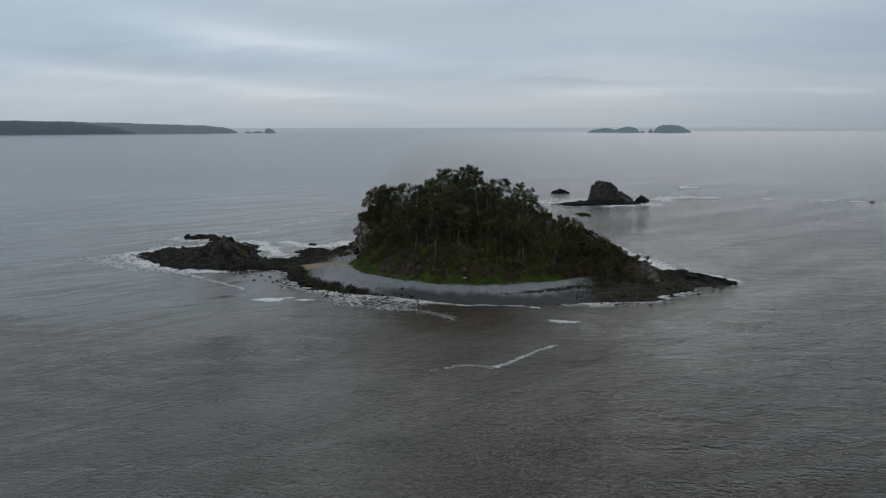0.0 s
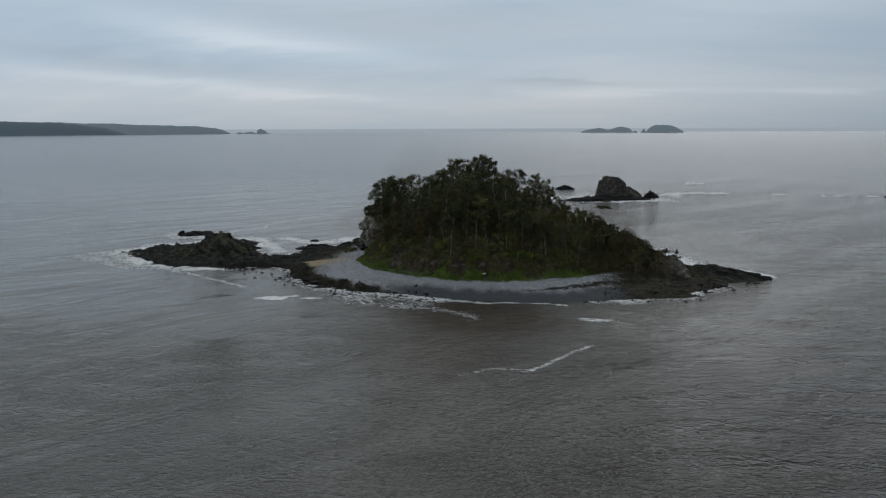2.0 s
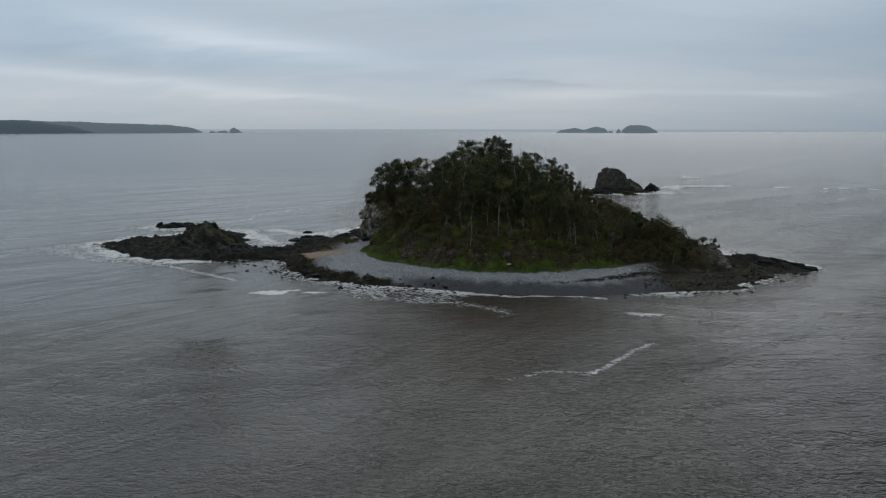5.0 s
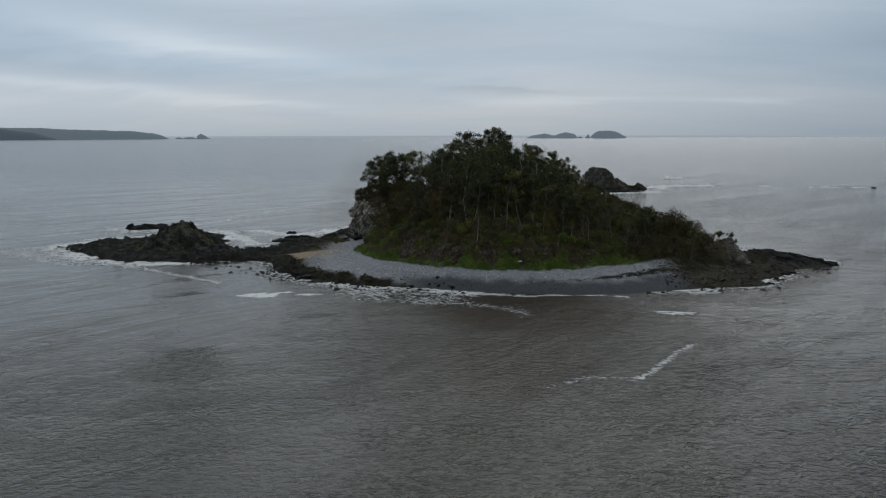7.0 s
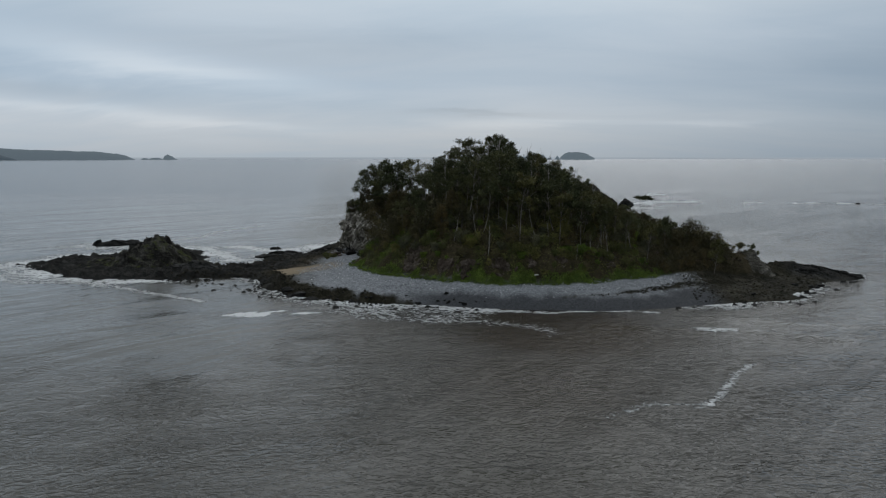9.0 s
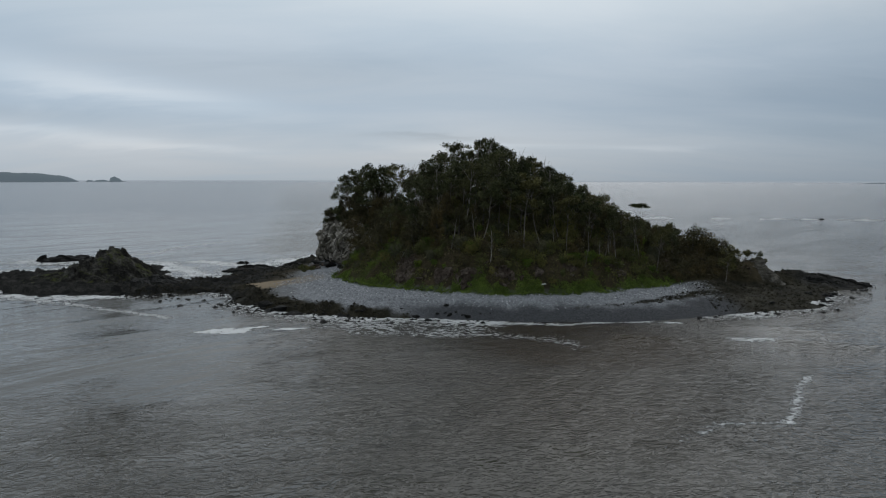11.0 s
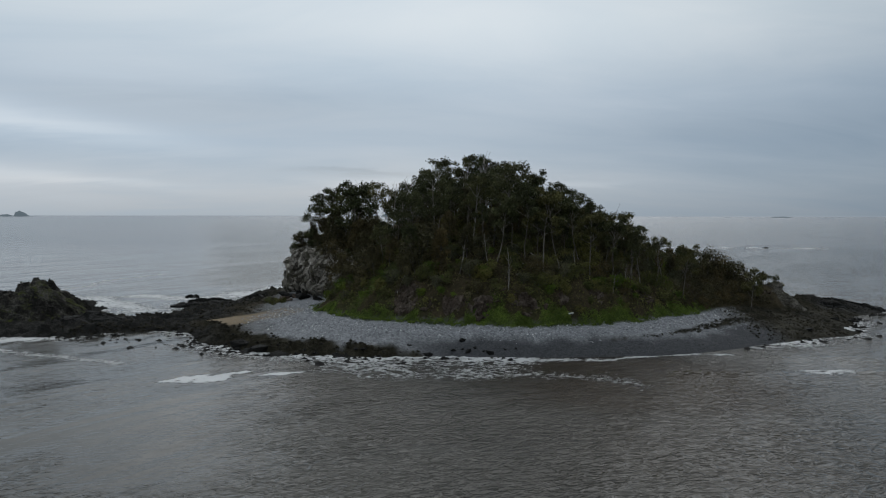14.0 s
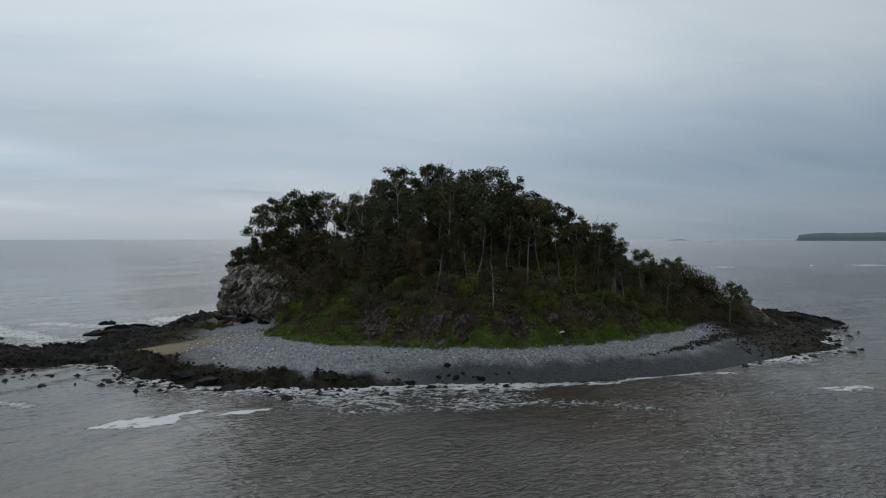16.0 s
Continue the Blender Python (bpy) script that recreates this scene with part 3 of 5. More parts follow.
def grid_faces(nx, ny, keep=None):
    """Quads of a grid whose points run along x first."""
    a = (np.arange(ny - 1)[:, None] * nx + np.arange(nx - 1)[None]).ravel()
    q = np.stack([a, a + 1, a + nx + 1, a + nx], 1)
    return q if keep is None else q[keep[q].any(1)]


def paint(ob, name, rgb):
    at = ob.data.attributes.new(name, "FLOAT_COLOR", "POINT")
    rgba = np.concatenate([np.clip(rgb, 0, 1), np.ones((len(rgb), 1))], 1).astype(np.float32)
    at.data.foreach_set("color", rgba.ravel())


WRACK = [(-34, -20), (-26, -18.5), (-18, -14.5), (-10, -9.5), (3, -3.0)]   # old tide line


# ---- the island's ground ----
def build_ground():
    xs, ys = np.arange(-184, 50, 0.45), np.arange(-34, 98, 0.45)
    x, y = (v.ravel() for v in np.meshgrid(xs, ys))
    z, dw, dv = land(x, y)
    keep = (z > -1.6)
    faces = grid_faces(len(xs), len(ys), keep)
    used = np.unique(faces)
    back = np.full(len(x), -1)
    back[used] = np.arange(len(used))
    ob = mesh_object("ground", np.stack([x, y, z], 1)[used], back[faces], GROUND)
    x, y, z, dw, dv = (v[used] for v in (x, y, z, dw, dv))
    j = (fbm(x / 3.0, y / 3.0, 0, 77, 3) - 0.5)
    out = smooth(0.3, -0.1, dv)
    pebble = out * smooth(-96, -84, x + 8 * j) * smooth(4, -8, x + 0.35 * (y + 12) + 10 * j)
    sand = out * smooth(9, 5, np.hypot((x + 92) * 0.75, (y - 7) * 1.1) + 6 * j)
    kelp = out * np.maximum(smooth(-10, 2, x + 0.35 * (y + 12) + 10 * j),
                            smooth(0.8, -0.8, dw - weed_edge(x) + 4 * j) * smooth(-106, -100, x))
    rock = out * np.maximum(smooth(-92, -101, x + 8 * j), smooth(17, 24, x) * smooth(8, 12, y)) * (1 - sand)
    patch = smooth(0.52, 0.62, fbm(x / 3.4, y / 3.4, 0, 78, 3)) * smooth(9, 5, dv) * 0.8
    grass = smooth(-0.8, -0.2, dv + 1.6 * j) * np.maximum(smooth(0.9, 0.2, dv + 5 * j), 0.2 * patch) * smooth(-84, -80, x) * smooth(-6, -16, x + 6 * j) * smooth(24, 14, y)
    gully = smooth(2.6, 1.2, to_line(GULLY, x, y) + 3 * j) * (dv > 0)
    wet = out * smooth(2.6, 1.2, z + 1.3 * j) * smooth(-72, -56, x + 10 * j)
    wrack = out * smooth(1.5, 0.6, to_line(WRACK, x + 1.5 * j, y) + 1.2 * j + 0.9 * smooth(-16, -24, x)) * smooth(0.44, 0.56, fbm(x / 0.9, y / 0.6, 0, 79, 3) + 0.12 * smooth(-18, -12, x))
    kelp = np.maximum(kelp, wrack)
    paint(ob, "zone_a", np.stack([pebble, sand, kelp], 1))
    paint(ob, "zone_b", np.stack([np.maximum(grass, gully * 0.5), rock, wet], 1))
    return tagged(ob, "grey shingle beach and dark reef round a wooded hill", "ground", kind="structure")


build_ground()


# ---- the sea ----
FOAM_LINE = [(-52, -69.5), (-46, -71), (-40, -73), (-34, -74.2), (-29.8, -70.5), (-26.5, -69.6), (-22.6, -69.9), (-18.7, -64.7), (-15.8, -59), (-12, -54)]
SWASH = [(-76, -27.5), (-70, -30.5), (-64, -32.3), (-54, -32.8), (-46.5, -33.8), (-41.5, -35.5), (-38.0, -38.5)]
SURF = [(-58, -22.6), (-48.4, -24.3), (-39, -25.2), (-30, -24.4), (-22, -23.0), (-17.5, -23.6)]


def build_water():
    def axis(lo, hi, step, end):
        mid = np.arange(lo, hi + step / 2, step)
        g = step * 1.13 ** np.arange(1, 80)
        outer = np.cumsum(g)
        low, high = lo - outer[lo - outer > -end], hi + outer[hi + outer < end]
        return np.concatenate([[-end], low[::-1], mid, high, [end]])

    xs, ys = axis(-200, 70, 0.9, 7000), axis(-110, 100, 0.8, 7000)
    x, y = (v.ravel() for v in np.meshgrid(xs, ys))
    dw = signed(SHORE, x, y) + (fbm(x / 6, y / 6, 0, 5, 3) - 0.5) * 4.0 * (0.25 + 0.6 * np.clip(smooth(-4, 4, x) + smooth(-92, -104, x), 0, 1))
    off = np.maximum(-dw, 0)
    near = smooth(420, 120, np.hypot(x + 60, y - 10))
    swell = 0.07 * np.sin((y * 0.95 - x * 0.28 + 22 * fbm(x / 40, y / 40, 0, 51, 3)) * 0.55) * (0.2 + 1.1 * vnoise(x / 23, y / 17, 0, 8))
    swell = swell * smooth(-115, -70, x) * smooth(60, 30, y) * (1 + 1.6 * smooth(-15, 15, x))
    # a few low waves bending in round the reef
    for line in ([(-14, -24), (2, -30), (18, -31), (40, -24)], [(-6, -37), (10, -40), (34, -36), (60, -24)], [(-30, -34), (-12, -35.8), (2, -37)]):
        swell = swell + 0.28 * smooth(2.2, 0.0, to_line(line, x, y + 1.5 * (fbm(x / 9, y / 9, 0, 55, 2) - 0.5)))
    z = near * (swell + 0.12 * (fbm(x / 5, y / 3, 0, 61, 3) - 0.5)) * smooth(0, 12, off)
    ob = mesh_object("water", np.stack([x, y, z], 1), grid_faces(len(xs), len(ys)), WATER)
    j = fbm(x / 7, y / 7, 0, 88, 3) - 0.5
    back = np.maximum(smooth(20, 40, y), smooth(-112, -135, x))
    front_left = smooth(-112, -95, x) * smooth(-40, -52, x) * smooth(-4, -9, y)
    front_right = smooth(-14, -6, x) * smooth(6, -4, y)
    fringe = smooth(3.0 + 9 * back + 6 * front_left + 4 * front_right, 0.0, off + 5 * j) ** 0.6 * (0.64 + 0.14 * back)
    front_mid = smooth(-50, -42, x) * smooth(-10, -16, x) * smooth(-10, -16, y)
    fringe = fringe * (1 - 0.85 * front_mid) * (1 + 0.02 * front_right)
    fringe = fringe * (0.72 + 0.55 * vnoise(x / 5, y / 5, 0, 94))
    rag = 3 * (fbm(x / 3, y / 3, 0, 91, 4) - 0.5)
    foam = fringe
    foam = np.maximum(foam, 0.70 * smooth(1.3, 0.0, to_line(FOAM_LINE, x + 1.3 * rag, y + 1.3 * rag)) * smooth(-50, -22, x))
    foam = np.maximum(foam, np.maximum(0.46 * smooth(5.0, 0.4, to_line(SWASH, x + rag * 0.6, y + 1.5 * rag)), 0.58 * smooth(1.2, 0.1, to_line(SWASH, x + rag, y + 1.2 * rag))))
    foam = np.maximum(foam, 0.78 * smooth(1.5, 0.2, to_line(SURF, x, y + rag * 0.9)))
    tear = 1.3 * (fbm(x / 2.2, y / 1.3, 0, 93, 4) - 0.5)
    blot = np.minimum(np.hypot((x + 91.0) / 3.0, (y + 31.0) / 2.1), np.hypot((x + 93.8) / 2.2, (y + 32.2) / 1.0))
    blot = np.minimum(blot, to_line([(-90, -29.6), (-88, -28.6), (-85.8, -27.8)], x, y) / 0.5)
    foam = np.maximum(foam, 1.3 * smooth(1.15, 0.85, blot + tear))
    blot = np.minimum(np.hypot((x + 81.6) / 1.5, (y + 29.5) / 0.7), to_line([(-83.7, -30.2), (-82, -29.4), (-79.2, -29.5)], x, y) / 0.45)
    foam = np.maximum(foam, 1.2 * smooth(1.15, 0.85, blot + tear))
    foam = np.maximum(foam, 0.88 * smooth(1.4, 0.3, np.hypot((x + 10 + rag) / 5.5, (y + 35.5 + rag * 0.5) / 1.9)))
    foam = np.maximum(foam, 0.62 * smooth(2.4, 0.2, to_line([(-176, 8), (-165, -1), (-155, -6), (-141, -5), (-130, -9), (-121, -13.5), (-112, -18), (-105, -21.5)], x, y + rag * 0.7)))
    foam = np.maximum(foam, 0.58 * smooth(11, 0, np.hypot(x + 174, y - 18) - 4 + 14 * j))
    foam = np.maximum(foam, 0.55 * smooth(8, 0, to_line([(-184, 8), (-170, 4), (-156, -1), (-140, -5), (-124, -9)], x, y) + 9 * j) * smooth(-118, -140, x))
    foam = np.maximum(foam, 0.66 * smooth(14, 2, np.hypot((x + 168) * 0.6, (y - 56)) - 4 + 10 * j))
    foam = np.maximum(foam, 0.80 * smooth(24, 2, np.hypot((x - 2) * 0.42, y - 228) - 8 + 16 * j))
    foam = np.maximum(foam, 0.95 * smooth(5, 1, to_line([(28, 246), (45, 262), (60, 268), (85, 272)], x, y + rag)))
    foam = np.maximum(foam, 0.9 * smooth(5, 1, to_line([(56, 338), (75, 345)], x, y + rag)))
    foam = np.maximum(foam, 0.95 * smooth(7, 1, to_line([(85, 276), (110, 270), (150, 268), (190, 262), (240, 270), (300, 262), (380, 270)], x, y + rag)))
    foam = np.maximum(foam, 0.70 * smooth(2.2, 0.3, to_line([(-160, 62), (-150, 80), (-152, 95), (-140, 118)], x + rag, y)))
    foam = np.maximum(foam, 0.74 * smooth(9, 1, to_line([(-138, 52), (-126, 38), (-119, 30)], x, y) + 6 * j))
    foam = np.maximum(foam, 0.74 * smooth(7, 1, to_line([(-128, 55), (-112, 48), (-100, 62), (-96, 74)], x, y) + 8 * j))
    foam = np.maximum(foam, 0.80 * smooth(7, 1, to_line([(12, 46), (6, 62), (0, 80)], x, y) + 5 * j))
    foam = np.maximum(foam, 0.85 * smooth(5, 1, to_line([(22, 31), (30, 27), (40, 20)], x, y) + 5 * j))
    foam = np.maximum(foam, (0.62 * smooth(11, 1, off + 4 * rag / 3) + 0.12 * smooth(3, 0, off)) * (0.8 + 0.4 * vnoise(x / 4, y / 4, 0, 95)) * front_left * (x > -102))
    # lace of spent waves over the shallows
    wash = smooth(-84, -76, x) * smooth(-42, -54, x) * smooth(3, -1, y - np.interp(x, [-84, -70, -50, -40], [-16, -20, -24, -26])) * smooth(-3, 0, y - np.interp(x, [-84, -70, -58, -40], [-25, -32, -33, -34]))
    foam = np.maximum(foam, 0.47 * wash * (0.75 + 0.5 * vnoise(x / 3, y / 2, 0, 97)))
    plume = np.hypot((x + 36) / 20, (y + 38) / 17) + 0.5 * j
    # dark reflection of the hill, painted on beyond the silt plume
    run = np.hypot((x + 40) / 15, (y + 60) / 22) + 0.5 * j
    silt_shade = np.clip(np.maximum(smooth(1.25, 0.5, plume) * 0.95, smooth(1.3, 0.4, run) * 0.5), 0, 1)
    calm = np.clip(smooth(30, 5, off) * 0.6 * (1 - silt_shade), 0, 1)
    front = smooth(-82, -68, x + 6 * j) * smooth(-22, -36, x) * smooth(-22, -30, y) * smooth(-95, -60, y)
    calm = np.maximum(calm, 0.5 * front)
    # part of the sea painted darker for its weaker sheen
    painted_sheen = smooth(-35, 15, x + 8 * j) * smooth(-25, -70, y) + smooth(20, 70, x)
    paint(ob, "surf", np.stack([foam, silt_shade, calm], 1))
    chop = 1 - 0.85 * smooth(-74, -92, x + 14 * j + 0.25 * (y + 40)) * smooth(-75, -55, y + 20 * j)
    # far sea: rougher, with the blue of mirrored sky painted in
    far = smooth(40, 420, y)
    paint(ob, "painted_sheen", np.stack([painted_sheen, chop, far], 1))
    return tagged(ob, "grey-brown sea with ripples and torn white foam", "sea", kind="structure")


build_water()


# ---- rocks ----
def rock_mass(name, cx, cy, rx, ry, top, mat, seed, turn=0.0, peak=(0.0, 0.0), sharp=1.3, floor=-0.8, step=0.35, bite=1.0, parent=None, dip=(0.5, 0.25)):
    """A mass of tilted, broken rock beds over an oval foot, on a fine grid."""
    n = max(10, int(2 * max(rx, ry) * 1.15 / step))
    u, v = (q.ravel() for q in np.meshgrid(np.linspace(-1.15, 1.15, n), np.linspace(-1.15, 1.15, n)))
    x, y = u * rx, v * ry
    r = np.hypot(u, v) + (fbm(x / 3.0, y / 3.0, 0, seed, 4) - 0.5) * 0.55
    du, dv = u - peak[0], v - peak[1]
    ln = np.maximum(np.hypot(du, dv), 1e-3)
    ux, uy = du / ln, dv / ln
    dot = peak[0] * ux + peak[1] * uy
    reach = -dot + np.sqrt(np.maximum(dot * dot + 1 - peak[0] ** 2 - peak[1] ** 2, 0.01))
    body = np.clip(1 - (ln / reach * (0.8 + 0.4 * fbm(x / 4, y / 4, 0, seed + 2, 3))) ** sharp, 0, 1)
    z = top * body * smooth(1.1, 0.8, r)
    wx, wy = (fbm(x / 3, y / 3, 0, seed + 3, 3) - 0.5) * 2.4, (fbm(x / 3, y / 3, 0, seed + 4, 3) - 0.5) * 2.4
    p, q = x * 0.85 - y * 0.5 + z * dip[0] + wx, x * 0.5 + y * 0.85 + z * dip[1] + wy
    crag = (blocks(p / 4.2, q / 1.5, seed + 6) - 0.5) * 1.6 + (blocks(p / 1.6, q / 0.7, seed + 7) - 0.5) * 0.5
    z = z + bite * (crag + (fbm(x / 1.1, y / 1.1, 0, seed + 5, 3) - 0.5) * 0.6) * smooth(-0.02, 0.10, body) * min(1.0, 0.35 + top / 6)
    z = np.where(r > 1.0, floor, np.maximum(z, floor) + 0.4)
    x = x + (fbm(x / 1.5, y / 1.5, z / 1.5, seed + 8, 3) - 0.5) * 1.2 * bite
    y = y + (fbm(x / 1.5, y / 1.5, z / 1.5, seed + 9, 3) - 0.5) * 1.2 * bite
    keep = r < 1.06
    faces = grid_faces(n, n, keep)
    used = np.unique(faces)
    back = np.full(n * n, -1)
    back[used] = np.arange(len(used))
    ca, sa = math.cos(radians(turn)), math.sin(radians(turn))
    pts = np.stack([x * ca - y * sa, x * sa + y * ca, z], 1)[used]
    ob = mesh_object(name, pts, back[faces], mat, parent, flat=True)
    if parent is None:
        ob.location = (cx, cy, 0)
    return ob


tagged(rock_mass("sea_crag", -137.5, 21, 12.5, 9.5, 8.3, REEF, 101, 8, (0.22, -0.05), 0.92, -0.5, 0.24, 1.1, dip=(0.9, 0.7)), "dark slanting sea crag with mossy top on the reef", "rock")
tagged(rock_mass("rock_outcrop", -148, 19, 7, 5, 1.7, REEF, 111, 15, (0.3, 0.1), 1.1, -0.5, 0.3), "dark broken rock beside the crag", "rock")
tagged(rock_mass("rock_outcrop", -146, 40, 6, 4, 0.8, WET_ROCK, 115, -20, (0.0, 0.2), 1.3, -0.5, 0.3), "dark broken rock behind the crag", "rock")
tagged(rock_mass("rock_outcrop", -121, 12, 9, 6, 1.5, WET_ROCK, 121, -10, (-0.2, 0.2), 1.4, -0.5, 0.3), "low black ledges at the foot of the crag", "rock")
tagged(rock_mass("sea_rock", -169, 57, 8, 3.6, 1.3, WET_ROCK, 131, 20, step=0.35), "flat black rock awash in the surf", "rock")
tagged(rock_mass("sea_rock", -158, 54, 4, 2.4, 0.9, WET_ROCK, 133, 10, step=0.35), "small flat black rock awash in the surf", "rock")
tagged(rock_mass("sea_rock", -114.4, 51, 1.7, 1.0, 0.2, WET_ROCK, 135, 0, step=0.25), "lone black rock standing in white water", "rock")
tagged(rock_mass("rock_ledge", -107, 37, 7, 3.4, 1.0, WET_ROCK, 141, 18, step=0.28), "black rock ledges on the back shore", "rock")
tagged(rock_mass("rock_ledge", -97, 44, 5, 4, 1.1, WET_ROCK, 143, 30, step=0.3), "dark rock at the foot of the cliff", "rock")
KNOB_ROCK = tagged(rock_mass("rock_outcrop", 11.0, 10.6, 6.3, 5.6, 5.6, KNOB_STONE, 151, 0, (0.1, 0.1), 1.8, -0.3, 0.2, 0.95), "pale weathered rock knob at the end of the hill", "rock")
tagged(rock_mass("rock_ledge", 26, 15.5, 13, 4.5, 1.9, WET_ROCK, 153, 3, (-0.3, 0.1), 1.5, -0.5, 0.28), "long black reef spine running into the sea", "rock")
tagged(rock_mass("rock_ledge", 9, 38, 4, 11, 1.6, WET_ROCK, 155, 20, step=0.4), "black ledges below the seaward cliff", "rock")
tagged(rock_mass("rock_outcrop", 14, 229, 9, 8, 6.8, ISLET_STONE, 162, 0, (-0.3, 0.0), 1.5, -0.5, 0.36, 1.1), "dark lower shoulder of the islet", "rock")
tagged(rock_mass("rock_islet", 3.5, 229, 10.5, 9, 11.6, ISLET_STONE, 161, 0, (-0.1, 0.0), 5.0, -0.5, 0.34, 1.3), "flat-topped craggy rock islet off the island", "rock")
tagged(rock_mass("sea_rock", 0, 219, 26, 8, 2.2, WET_ROCK, 163, 18, step=0.45), "low black reef round the islet", "rock")
tagged(rock_mass("sea_rock", -26, 283, 6.5, 4, 2.0, WET_ROCK, 165, step=0.5), "low black rock by the islet", "rock")
tagged(rock_mass("sea_rock", 27, 236, 5, 4, 3.6, WET_ROCK, 167, 35, step=0.4), "black rock hump in breaking waves", "rock")
tagged(rock_mass("sea_rock", 167, 264, 1.6, 0.8, 0.2, WET_ROCK, 169, step=0.3), "small black rock in a line of surf", "rock")


# ---- the cliff ----
def build_cliff(name, foot, tops, lean, seed, label):
    """A broken rock face along a foot line, leaning back to its top, with a dark undercut."""
    foot = np.array(foot, float)
    seg = np.r_[0, np.cumsum(np.hypot(*np.diff(foot, axis=0).T))]
    s = np.arange(0, seg[-1], 0.22)
    fx, fy = np.interp(s, seg, foot[:, 0]), np.interp(s, seg, foot[:, 1])
    top = np.interp(s, seg, tops)
    nx, ny = np.gradient(fy), -np.gradient(fx)
    ln = np.hypot(nx, ny)
    nx, ny = nx / ln, ny / ln          # inwards
    w = np.linspace(0, 1, 56)
    S, W = np.meshgrid(s, w)
    rim = top[None] + (fbm(S / 2.2, 0 * S, 0, seed + 11, 3) - 0.5) * 2.4
    z = 1.6 + W * (rim - 1.6)
    depth = lean * W ** 1.6 + 1.6 * smooth(0.86, 1.0, W) - 0.9 + 2.0 * smooth(0.26, 0.12, W) * np.maximum(smooth(0.4, 0.6, vnoise(S / 4, 0, 0, seed)), smooth(10, 13, S) * smooth(32, 27, S))
    chunk = (fbm(S / 2.2 + 0.3 * z, z / 3.4, 0, seed + 1, 4) - 0.5) * 2.6
    wx, wz = (fbm(S / 2, z / 2, 0, seed + 5, 3) - 0.5) * 2, (fbm(S / 2, z / 2, 0, seed + 6, 3) - 0.5) * 2
    slab = (blocks((S + 0.45 * z + 0.3 * wx) / 3.6, (z - 0.6 * S + 0.3 * wz) / 5.0, seed + 7) - 0.5) * 2.6 + (blocks((S + 0.45 * z + 0.4 * wx) / 1.5, (z - 0.6 * S + wz) / 2.4, seed + 8) - 0.5) * 1.1
    crack = 0.8 * smooth(0.05, 0.0, np.abs(fbm(S / 2.1 + z * 0.35, z / 4.5, 0, seed + 4, 2) - 0.5))
    depth = depth + (0.3 * chunk + slab + crack) * smooth(1.0, 0.85, W)
    x, y = fx[None] + nx[None] * depth, fy[None] + ny[None] * depth
    ob = mesh_object(name, np.stack([x.ravel(), y.ravel(), z.ravel()], 1), grid_faces(len(s), len(w)), CLIFF, flat=True)
    return tagged(ob, label, "cliff", kind="structure")


build_cliff("cliff_1", [(-73.5, 9.5), (-76, 14), (-80.5, 21), (-85.6, 28.0), (-88.8, 34.5), (-88.9, 45), (-85.5, 58)], [6.0, 11.6, 14.4, 14.8, 14.2, 12.8, 11.0], 2.6, 201,
            "grey-brown weathered cliff face with a dark hollow foot")
build_cliff("cliff_2", [(-8, 60), (-3, 46), (0, 34), (5, 26), (11, 20)], [10.0, 10.5, 10.0, 8.5, 6.5], 1.8, 211, "pale weathered cliff on the seaward side")


# ---- boulders along the water ----
def boulder_mesh(seed, mat, points=16, name="boulder", bevel=0.07):
    """An angular broken stone: the hull of a few points, with its edges knocked off."""
    rnd, bm = random.Random(seed), bmesh.new()
    for _ in range(points):
        v = Vector((rnd.gauss(0, 1), rnd.gauss(0, 1), rnd.gauss(0, 1))).normalized() * rnd.uniform(0.75, 1.1)
        bm.verts.new((v.x, v.y, v.z * 0.8))
    hull = bmesh.ops.convex_hull(bm, input=bm.verts)
    bmesh.ops.delete(bm, geom=[g for g in hull["geom_interior"] if isinstance(g, bmesh.types.BMVert)], context="VERTS")
    if bevel:
        bmesh.ops.bevel(bm, geom=bm.edges[:], offset=bevel, segments=1, affect="EDGES")
    me = bpy.data.meshes.new(name)
    bm.to_mesh(me)
    bm.free()
    me.materials.append(mat)
    return me


BOULDERS = [boulder_mesh(s, WET_ROCK, 13, bevel=0.03) for s in range(9)]
DARK_ROCKS = [boulder_mesh(s + 20, WET_ROCK, 10, bevel=0) for s in range(6)]
BROWN_ROCKS = [boulder_mesh(s + 40, SCREE, 11, bevel=0) for s in range(8)]


def boulder(x, y, size, label, group, kinds=BOULDERS):
    ob = new("hillside_rock" if kinds is BROWN_ROCKS else "boulder", random.choice(kinds))
    z = max(height(x, y), -0.25)
    ob.matrix_world = pose(x, y, z + size * 0.12, random.uniform(-15, 15), random.uniform(-15, 15), random.uniform(0, 360)) @ Matrix.Diagonal((size * random.uniform(0.9, 1.6), size * random.uniform(0.7, 1.1), size * random.uniform(0.7, 1.15), 1))
    return tagged(ob, label, "boulder", group)


def along(line, t):
    seg = [math.hypot(b[0] - a[0], b[1] - a[1]) for a, b in zip(line, line[1:])]
    d = t * sum(seg)
    for (a, b), s in zip(zip(line, line[1:]), seg):
        if d <= s:
            return a[0] + (b[0] - a[0]) * d / s, a[1] + (b[1] - a[1]) * d / s
        d -= s
    return line[-1]


random.seed(11)
